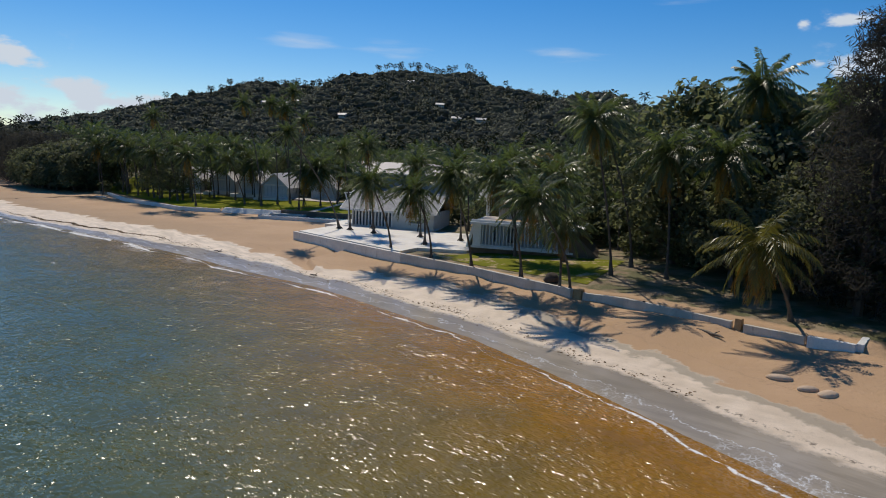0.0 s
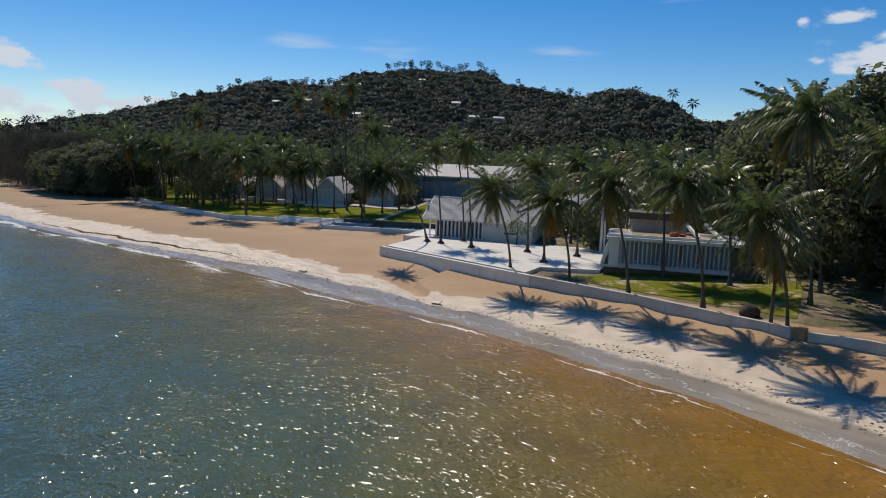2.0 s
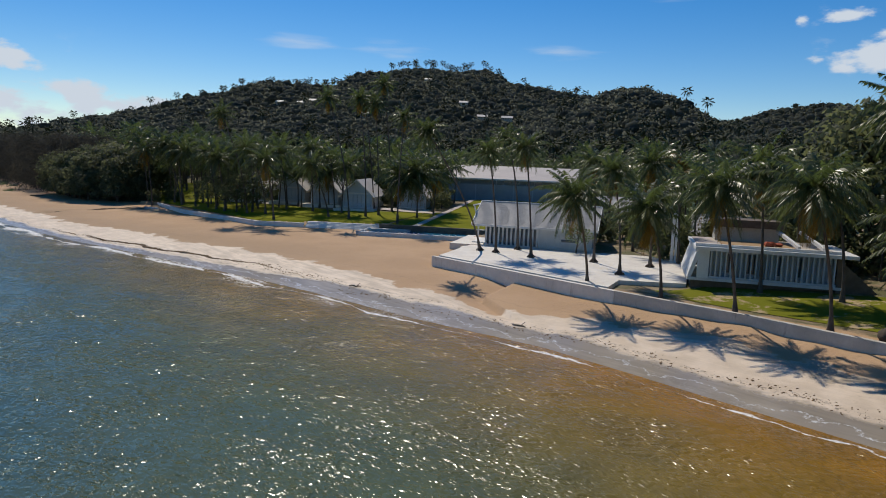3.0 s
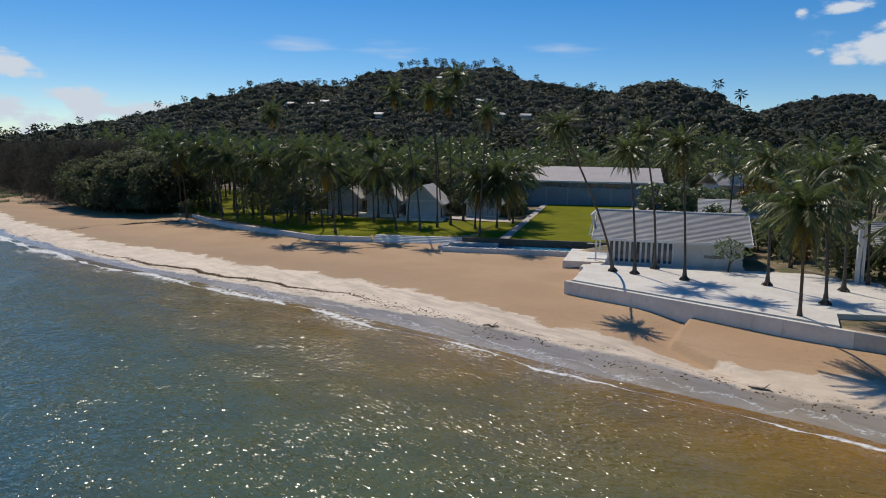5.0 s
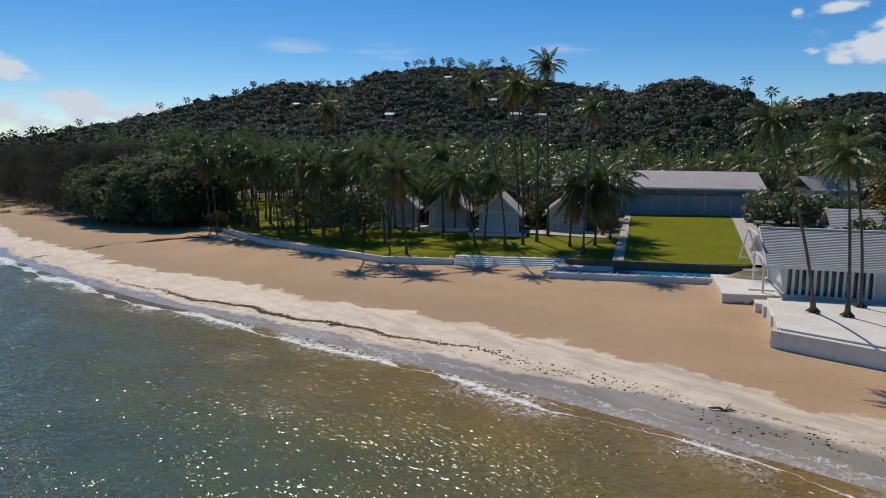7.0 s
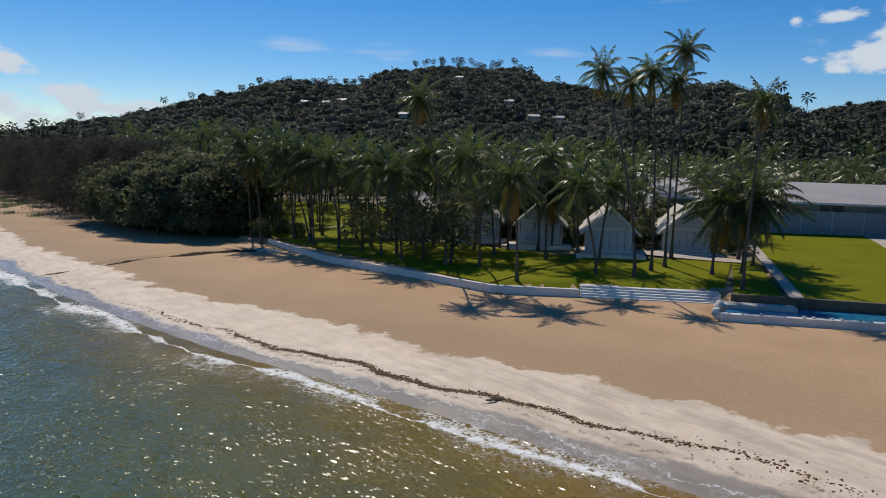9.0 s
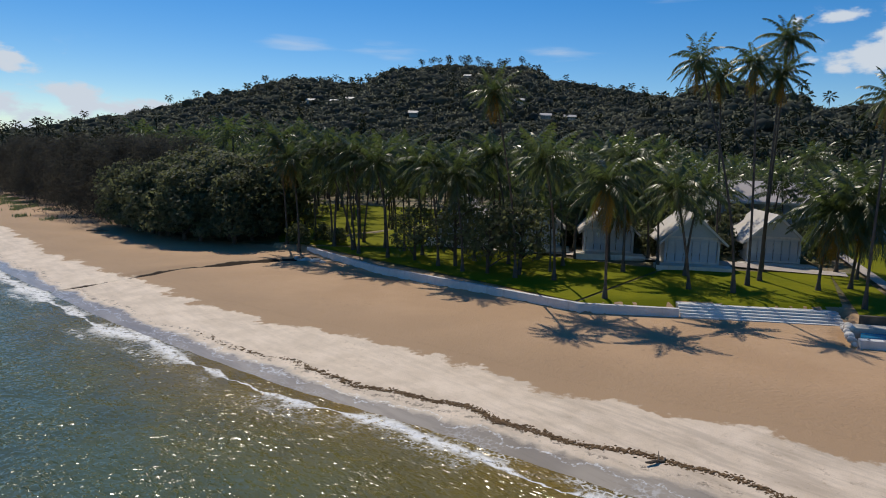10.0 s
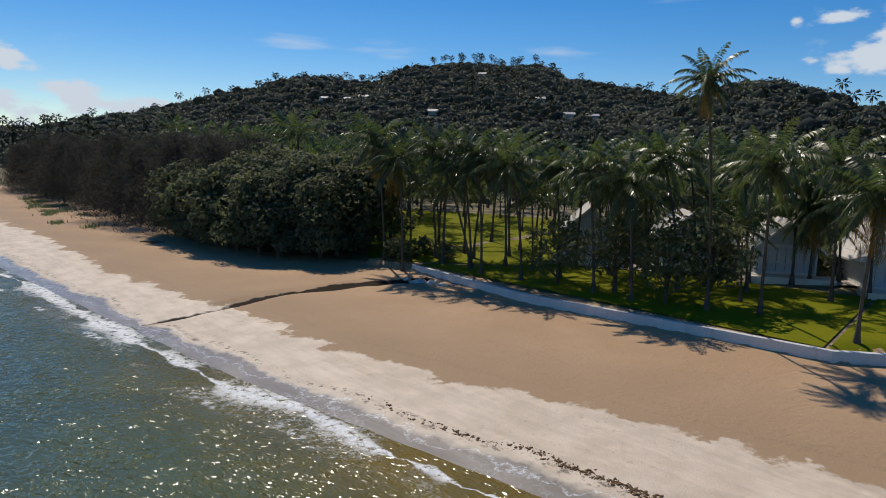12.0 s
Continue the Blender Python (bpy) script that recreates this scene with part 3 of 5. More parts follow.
def sheet(name, us, vs, fn, keep):
    uu, vv = np.meshgrid(us, vs, indexing="ij")
    x, y = to_xy(uu, vv)
    z, dw, dd, ds, inland, u = land(x, y)
    me = mesh_arrays(name, np.stack([x, y, fn(z, dw)], -1).reshape(-1, 3),
                     [(i * len(vs) + j, (i + 1) * len(vs) + j, (i + 1) * len(vs) + j + 1, i * len(vs) + j + 1) for i in range(len(us) - 1) for j in range(len(vs) - 1)])
    for key, val in (("from_water", dw), ("from_dry", dd), ("from_stream", ds), ("inland", inland), ("along", u)):
        if key in keep:
            me.attributes.new(key, "FLOAT", "POINT").data.foreach_set("value", val.astype(np.float32).ravel())
    me.polygons.foreach_set("use_smooth", [True] * len(me.polygons))
    return me


US = spaced([(-2600, 120), (-400, 25), (-110, 0.9), (-28, 0.3), (-10, 0.9), (130, 2.0), (230, 10), (500, 30), (1200, 90), (3000, 90)])
VS = spaced([(-700, 60), (-100, 6), (-46, 0.6), (-14, 0.3), (1, 0.45), (26, 1.5), (70, 6), (150, 22), (900, 50), (2600, 50)])
solid("ground", sheet("ground", US, VS, lambda z, dw: z, ("from_water", "from_dry", "from_stream", "inland", "along")), M["ground"],
      "tan sandy beach rising to wooded ground and hills", "ground")
WU = spaced([(-2600, 150), (-200, 10), (-110, 2), (160, 8), (400, 60), (3000, 60)])
WV = spaced([(-2600, 150), (-120, 6), (-46, 1.2), (-6, 1.2)])
solid("sea", sheet("sea", WU, WV, lambda z, dw: 0 * z + 0.0, ("from_water", "along")), M["water"],
      "shallow sandy sea, brown inshore and blue-green farther out", "water")


# ---- walls, terraces, pool ----
def run_wall(name, pts, z0, z1, thick, material, label, inland_left=True):
    """A wall along a line of points, its front on the line and its body behind it."""
    b = Build()
    for (x0, y0), (x1, y1) in zip(pts[:-1], pts[1:]):
        d = Vector((x1 - x0, y1 - y0)).normalized()
        nrm = Vector((d.y, -d.x)) * thick
        e = d * 0.02
        b.prism([(x0 - e.x, y0 - e.y), (x1 + e.x, y1 + e.y), (x1 + e.x + nrm.x, y1 + e.y + nrm.y), (x0 - e.x + nrm.x, y0 - e.y + nrm.y)], z0, z1)
        z1 += 0.003
    return solid(name, b, material, label, "wall")


def along(pts, n):
    """n points evenly along a line of points."""
    seg = [math.dist(a, b) for a, b in zip(pts[:-1], pts[1:])]
    out = []
    for k in range(n):
        s = sum(seg) * (k + 0.5) / n
        for (a, b), L in zip(zip(pts[:-1], pts[1:]), seg):
            if s <= L:
                out.append((a[0] + (b[0] - a[0]) * s / L, a[1] + (b[1] - a[1]) * s / L))
                break
            s -= L
    return out


WALL_R = [(-12.5, 91.4), (-2.4, 83.0), (4.6, 75.9), (7.7, 72.95)]
# deck's brighter, warmer colour on sea_wall_1 stands in for light bounced off the sand
run_wall("sea_wall_1", [(-32.2, 109.0), (-18.0, 96.3), (-12.5, 91.4)], 0.6, 2.5, 0.55, M["deck"], "pale weathered concrete sea wall below the white terrace")
run_wall("sea_wall_2", WALL_R, 0.6, 2.5, 0.5, M["wall"], "grey weathered concrete sea wall along the palms")
run_wall("sea_wall_3", [(8.7, 72.4), (12.5, 70.9), (16.8, 66.8), (20.4, 63.2)], 0.6, 2.3, 0.45, M["wall"], "low stained concrete sea wall beside the shaded grove")
run_wall("sea_wall_6", [(21.2, 62.4), (24.9, 59.4)], 0.6, 2.28, 0.45, M["wall"], "low stained concrete sea wall beside the shaded grove")
run_wall("sea_wall_4", [(24.95, 58.9), (27.6, 56.95), (29.3, 59.6)], 0.6, 2.45, 0.5, M["wall_pale"], "short whitewashed end of the sea wall")
run_wall("sea_wall_5", [(-59.2, 143.0), (-68.0, 143.2), (-89.3, 158.6), (-101.5, 172.6)], 0.5, 2.25, 0.5, M["wall_pale"], "long white painted beach wall in front of the lawn")
for k, (x, y) in enumerate(along([(-31.0, 107.9), (-18.0, 96.3), (-12.5, 91.4), (-2.4, 83.0), (4.0, 76.5)], 19)):
    if k in (4, 9, 12):
        continue
    slot = Build().box(-0.05, 0.05, -0.045, 0.01, 0, 0.42)
    ob = solid("weep_slot", slot, M["slit"], "dark drainage slot in the sea wall", "drain slot", "structure")
    ob.matrix_world = pose(x + 0.005, y + 0.005, 1.75, 0, 0, -43)
stump = thing("timber_post", pose(8.2, 72.7, 1.2, 0, 0, -40), "short orange-brown timber block between two lengths of wall", "post")
part("post", Build().box(-0.5, 0.5, -0.35, 0.35, 0, 1.35, 0.04), M["timber"], stump)
stump2 = thing("timber_post", pose(20.8, 62.85, 1.1, 0, 0, -40), "weathered brown timber post in the sea wall", "post")
part("post", Build().box(-0.3, 0.3, -0.3, 0.3, 0, 1.5, 0.04), M["timber"], stump2)
post = thing("steel_bollard", pose(14.0, 69.25, 1.4), "small dark post against the sea wall", "post")
part("shaft", Build().tube([(0, 0, 0), (0, 0, 1.0)], [0.14, 0.14], 10), M["timber_and_shade"], post)

TERRACE = [(-31.75, 109.05), (-18.0, 96.75), (-13.2, 92.55), (-11.5, 97.0), (-4.6, 97.0), (0.6, 117.0), (-28.5, 121.2)]
solid("terrace", Build().prism(TERRACE, 1.0, 2.58), M["deck"], "broad white sun-bleached terrace with streaky stains", "terrace")
for s0, s1, out, top in ((0.8, 5.0, 0.15, 2.44), (4.6, 9.4, 0.3, 2.48), (9.0, 12.4, 0.55, 2.4), (10.8, 12.8, 1.1, 2.3)):
    ob = solid("terrace_step", Build().box(-out, 0.25, s0, s1, 0.7, top, 0.03), M["deck"], "worn white step at the corner of the terrace", "step")
    ob.matrix_world = pose(-31.75, 109.05, 0, 0, 0, -15.0)
SMALL = [(-31.7, 123.9), (-26.4, 123.4), (-23.4, 134.6), (-29.6, 135.6)]
solid("lower_terrace", Build().prism(SMALL, 0.8, 2.35), M["deck"], "small white terrace between pool and pavilion", "terrace")
solid("terrace_mat", Build().prism([(-28.6, 126.0), (-25.4, 125.5), (-23.8, 131.0), (-27.2, 131.6)], 2.35, 2.5), M["white"], "raised white square platform on the small terrace", "platform")

# pool: front wall with coral lumps on it, water behind, dark retaining wall of the lawn
fw = Build().prism([(-47.6, 134.9), (-29.85, 133.6), (-29.75, 134.3), (-47.5, 135.6)], 0.7, 2.15)
solid("pool_front_wall", fw, M["wall_pale"], "blue-grey rendered front wall of the pool", "wall")
solid("pool_water", Build().prism([(-47.3, 135.65), (-29.7, 134.35), (-24.5, 138.2), (-45.0, 140.4)], 1.0, 1.96), M["pool"], "still blue pool water", "water")
solid("pool_floor_edge", Build().prism([(-46.6, 138.6), (-40.0, 137.9), (-39.7, 139.6), (-46.0, 140.3)], 1.2, 2.3), M["wall"], "grey planter ledge in the pool", "ledge")
solid("lawn_wall", Build().prism([(-45.2, 140.45), (-24.6, 138.25), (-24.2, 138.7), (-45.0, 140.9)], 1.2, 2.95), M["timber_and_shade"], "dark retaining wall between pool and lawn", "wall")
random.seed(4)
for k, (x, y) in enumerate(along([(-47.3, 135.2), (-29.9, 133.95)], 15)):
    r = random.uniform(0.08, 0.2)
    ob = smooth(solid("coping_rock", Build().lump((0, 0, 0), r, k, 0.6), M["rock"], "white coral lump on the pool wall", "rock", "thing"))
    ob.matrix_world = pose(x + random.uniform(-0.3, 0.3), y, 2.15 + r * 0.45, 0, 0, random.uniform(0, 360))
for k in range(16):
    f = k / 15
    r = random.uniform(0.2, 0.42)
    ob = smooth(solid("white_boulder", Build().lump((0, 0, 0), r, k + 40, 0.75), M["rock"], "white boulder piled at the end of the pool", "rock", "thing"))
    ob.matrix_world = pose(-48.0 + 2.4 * f + random.uniform(-0.2, 0.2), 135.3 + 6.6 * f, 1.55 + r * 0.5 + random.uniform(0, 0.5), 0, 0, random.uniform(0, 360))

# broad beach steps
stairs = thing("beach_stairs", pose(-52.0, 142.6, 0, 0, 0, -2), "broad flight of white steps from lawn to sand", "stairs")
for k in range(5):
    part("tread", Build().box(-7.0, 6.8, 0.45 * k, 2.9, 0.9, 1.62 + 0.19 * k), M["wall_pale"], stairs)

# lawns and paths are laid a hand above the soil
def laid(name, poly, lift, material, label, category, n=14):
    """A four-cornered sheet that follows the slope."""
    (a, b, c, d) = [Vector(p) for p in poly]
    vs, fs = [], []
    for i in range(n + 1):
        for j in range(n + 1):
            p = a.lerp(b, i / n).lerp(d.lerp(c, i / n), j / n)
            vs.append((p.x, p.y, height(p.x, p.y) + lift))
    for i in range(n):
        for j in range(n):
            q = i * (n + 1) + j
            fs.append((q, q + n + 1, q + n + 2, q + 1))
    return smooth(solid(name, Build().add(vs, fs), material, label, category))


laid("lawn_1", [(-38.4, 140.3), (-24.0, 138.9), (-14.0, 181.5), (-30.6, 182.5)], 0.30, M["lawn"], "large smooth bright mown lawn before the long building", "lawn")
laid("lawn_2", [(-68.0, 143.8), (-44.6, 144.6), (-39.2, 160.0), (-57.0, 159.5)], 0.12, M["lawn"], "green palm lawn behind the beach steps", "lawn")
laid("lawn_3", [(-101.0, 173.4), (-68.3, 144.0), (-57.4, 159.6), (-76.0, 171.5)], 0.12, M["lawn"], "palm-shaded lawn behind the white beach wall", "lawn")
laid("lawn_4", [(-106.0, 175.5), (-77.0, 171.5), (-82.0, 222.0), (-130.0, 238.0)], 0.10, M["lawn"], "bright strip of lawn deep in the palm grove", "lawn")
laid("lawn_5", [(-10.2, 93.6), (9.4, 76.6), (15.6, 91.0), (-2.5, 96.6)], 0.05, M["worn"], "strip of worn yellow-green lawn before the colonnade building", "lawn")
laid("path_1", [(-39.7, 140.7), (-38.45, 140.35), (-30.65, 182.5), (-31.7, 182.6)], 0.34, M["path"], "pale paved path beside the lawn", "path")
laid("lawn_6", [(-44.6, 141.2), (-40.1, 140.85), (-36.4, 160.0), (-39.2, 160.0)], 0.12, M["lawn"], "small green verge between palms and path", "lawn")
laid("path_2", [(-86.0, 174.0), (-38.2, 157.9), (-37.5, 160.2), (-85.0, 177.0)], 0.22, M["path"], "pale paved walk before the bungalows", "path")
laid("path_3", [(-24.0, 138.9), (-22.0, 138.6), (-10.5, 181.0), (-14.0, 181.5)], 0.30, M["path"], "pale paved strip at the far side of the lawn", "path")


# ---- buildings ----
def gable_roof(b, x0, x1, yf, ym, yb, ze, zr, thick=0.18, rows=1):
    """Two slopes with a ridge along x, in lapped rows, as one stepped shell."""
    prof = []
    for k in range(rows):
        for q, lap in ((k / rows, 0.07 if rows > 1 else 0), ((k + 1) / rows, 0)):
            prof.append((yf + (ym - yf) * q, ze + (zr - ze) * q + lap))
    for k in range(rows - 1, -1, -1):
        for q, lap in (((k + 1) / rows, 0.001), (k / rows, 0.07 if rows > 1 else 0)):
            prof.append((yb + (ym - yb) * q, ze + (zr - ze) * q + lap))
    under = [(yb, ze - thick), (ym, zr - thick), (yf, ze - thick)]
    loop = prof + under
    n = len(loop)
    b.add([(x0, y, z) for y, z in loop] + [(x1, y, z) for y, z in loop], [(i, n + i, n + (i + 1) % n, (i + 1) % n) for i in range(n)])
    half = len(prof) // 2
    m = len(prof)
    for o, flip in ((0, False), (n, True)):
        front = [o + i for i in range(half)] + [o + m + 1, o + m + 2]
        back = [o + i for i in range(half, m)] + [o + m, o + m + 1]
        for f in (front, back):
            b.f.append(tuple(f[::-1] if flip else f))
    return b


def pavilion():
    p = thing("beach_pavilion", pose(-19.5, 121.3, 2.6, 0, 0, TURN), "white beach pavilion with grey lapped roof and slatted front", "pavilion")
    part("roof", gable_roof(Build(), -8.9, 8.6, -1.1, 4.8, 10.7, 2.85, 5.8, 0.16, 24), M["roof"], p, "grey roof of lapped boards")
    part("ridge_cap", Build().box(-8.95, 8.65, 4.6, 5.0, 5.77, 5.91), M["white"], p)
    part("fascia", Build().box(-8.9, 8.6, -1.17, -1.11, 2.62, 2.88), M["white"], p, "white eaves board")
    for x in (-8.98, 8.62):
        part("barge_board", Build().beam((x, -1.1, 2.8), (x, 4.8, 5.75), 0.08, 0.3).beam((x, 10.7, 2.8), (x, 4.8, 5.75), 0.08, 0.3), M["white"], p)
    part("wall", Build().box(0.4, 7.8, 0, 0.25, 0, 3.0).box(7.55, 7.8, 0.25, 9.6, 0, 3.0).box(-7.2, 7.8, 9.6, 9.85, 0, 3.0), M["wall_pale"], p, "pale grey rendered wall")
    part("floor", Build().box(-7.4, 8.0, -0.3, 10.0, -0.5, 0.06), M["wall_pale"], p)
    part("glazing", Build().box(-7.0, 0.4, 0.35, 0.42, 0.06, 2.9), M["glass"], p, "dark glass behind white fins")
    part("side_wall", Build().box(-7.2, -6.95, 0.25, 9.6, 0, 3.1), M["wall_pale"], p)
    part("gable", Build().add([(-7.1, 0, 3.0), (-7.1, 9.6, 3.0), (-7.1, 4.8, 5.3), (-6.95, 0, 3.0), (-6.95, 9.6, 3.0), (-6.95, 4.8, 5.3)], [(0, 2, 1), (3, 4, 5), (0, 1, 4, 3), (1, 2, 5, 4), (2, 0, 3, 5)]), M["wall_pale"], p)
    for k in range(13):
        x = -7.05 + 7.3 * k / 12
        part("fin", Build().box(x - 0.12, x + 0.12, -0.1, 0.2, 0.06, 2.95), M["white"], p)
    part("lintel", Build().box(-7.2, 0.6, -0.12, 0.2, 2.5, 3.0), M["white"], p)
    part("vent", Build().box(3.6, 5.6, -0.04, 0.05, 1.0, 1.35), M["glass"], p, "dark low slot window")


def gable_frame():
    f = thing("timber_swing_frame", pose(-27.0, 128.2, 2.33, 0, 0, TURN), "tall white timber frame with braces and a side arm", "swing frame")
    for y in (-3.4, 3.4):
        part("post", Build().beam((0, y, 0.0), (0.0, y, 3.3), 0.2, 0.2).beam((0, y, 3.3), (-0.75, y, 5.6), 0.18, 0.18), M["white"], f)
        part("brace", Build().beam((0.0, y, 2.3), (-0.55, y, 3.6), 0.12, 0.12), M["white"], f)
    part("top_beam", Build().beam((-0.75, -3.8, 5.6), (-0.75, 3.8, 5.6), 0.16, 0.16), M["white"], f)
    part("mid_beam", Build().beam((0, -3.6, 3.25), (0, 3.6, 3.25), 0.14, 0.14), M["white"], f)
    part("arm", Build().beam((0.0, 3.4, 2.5), (-1.5, 3.4, 2.5), 0.12, 0.12).beam((-1.5, 3.4, 2.3), (-0.8, 3.4, 5.4), 0.14, 0.14), M["white"], f)
    part("arm", Build().beam((0.0, 0.6, 1.6), (-1.4, 0.6, 1.6), 0.12, 0.12), M["white"], f)


def bungalow(x, y, z, w=6.6, d=8.5, label="white gabled bungalow with pale roof and blue-grey front", turn=TURN):
    h = thing("bungalow", pose(x, y, z, 0, 0, turn), label, "bungalow", "bungalows behind the lawn")
    s, e, r = w / 2, 3.1, 5.75
    part("wall", Build().box(-s, -s + 0.2, 0, d, -0.8, e).box(s - 0.2, s, 0, d, -0.8, e).box(-s + 0.2, s - 0.2, d - 0.2, d, -0.8, e)
         .box(-s + 0.2, s - 0.2, 0, 0.2, -0.8, 0.25).box(-s + 0.2, s - 0.2, 0.0, 0.2, 2.75, e), M["wall_pale"], h, "pale rendered walls")
    part("gable", Build().add([(-s, 0.0, e), (s, 0.0, e), (0, 0.0, r - 0.1), (-s, 0.2, e), (s, 0.2, e), (0, 0.2, r - 0.1)], [(0, 1, 2), (5, 4, 3), (0, 3, 4, 1), (1, 4, 5, 2), (2, 5, 3, 0)]), M["front"], h, "blue-grey boarded gable")
    for side in (-1, 1):
        o = s + 0.75
        ze = r - (r - e) * o / s - 0.05
        a, b = (side * o, -0.9, ze), (0, -0.9, r)
        c, q = (0, d + 0.5, r), (side * o, d + 0.5, ze)
        f = [a, b, c, q]
        part("roof", Build().add(f + [(px, py, pz - 0.2) for px, py, pz in f], [(0, 1, 2, 3), (7, 6, 5, 4), (0, 4, 5, 1), (1, 5, 6, 2), (2, 6, 7, 3), (3, 7, 4, 0)]), M["roof_pale"], h, "pale roof slope")
        part("barge_board", Build().beam((side * o, -0.93, ze - 0.1), (0, -0.93, r - 0.1), 0.06, 0.24), M["wall_pale"], h)
    n = 6
    for k in range(n):
        x0 = -s + 0.25 + (w - 0.5) * k / n
        door = part("folding_door", Build().box(x0 + 0.03, x0 + (w - 0.5) / n - 0.03, 0.05, 0.12, 0.25, 2.72), M["front"], h)
        part("door_pane", Build().box(x0 + 0.14, x0 + (w - 0.5) / n - 0.14, 0.03, 0.06, 1.1, 2.5), M["panel"], door)
    part("rail", Build().beam((-s, -0.06, 2.75), (s, -0.06, 2.75), 0.1, 0.16), M["panel"], h)
    part("corner_post", Build().box(-s - 0.06, -s + 0.14, -0.1, 0.02, 0, e), M["panel"], h)
    part("corner_post", Build().box(s - 0.14, s + 0.06, -0.1, 0.02, 0, e), M["panel"], h)
    part("deck", Build().box(-s - 1.2, s + 1.2, -2.6, -0.1, -0.8, 0.02), M["deck"], h, "pale front platform")
    return h


def long_building():
    b = thing("long_building", pose(-26.5, 184.2, 4.9, 0, 0, -6.0), "long hall with pale roof and blue-grey glazed front", "hall")
    w = 17.5
    part("roof", gable_roof(Build(), -w - 0.6, w + 0.8, -2.2, 6.0, 14.2, 5.2, 8.0, 0.25, 1), M["roof_hall"], b, "broad pale sheet roof")
    part("fascia", Build().box(-w - 0.6, w + 0.8, -2.28, -2.21, 4.9, 5.22), M["white"], b)
    part("wall", Build().box(-w, -w + 0.3, 0, 12, -1.2, 5.2).box(w - 0.3, w, 0, 12, -1.2, 5.2).box(-w + 0.3, w - 0.3, 11.7, 12, -1.2, 5.2).box(-w + 0.3, w - 0.3, 0.0, 0.3, -1.2, 0.25).box(-w + 0.3, w - 0.3, 0.0, 0.3, 3.4, 3.7), M["wall_pale"], b)
    n = 20
    for k in range(n):
        x0 = -w + 0.3 + (2 * w - 0.6) * k / n
        x1 = x0 + (2 * w - 0.6) / n
        part("front_panel", Build().box(x0 + 0.04, x1 - 0.04, 0.1, 0.18, 0.25, 3.4), M["front"], b)
        part("mullion", Build().box(x0 - 0.05, x0 + 0.05, 0.04, 0.24, 0.25, 5.0), M["panel"], b)
        if k not in (9, 10, 12, 14, 15):
            part("upper_board", Build().box(x0 + 0.06, x1 - 0.06, 0.12, 0.2, 3.7, 5.0), M["front"], b)
        else:
            part("upper_pane", Build().box(x0 + 0.06, x1 - 0.06, 0.12, 0.2, 3.7, 5.0), M["glass"], b)
    part("screen", Build().box(-w, w, -1.4, -1.2, -0.9, 3.9), M["screen"], b, "blue-grey screen wall before the glass")
    for k in range(9):
        part("screen_post", Build().box(-w + 4.3 * k, -w + 4.3 * k + 0.2, -1.45, -1.38, -0.9, 3.95), M["front"], b)


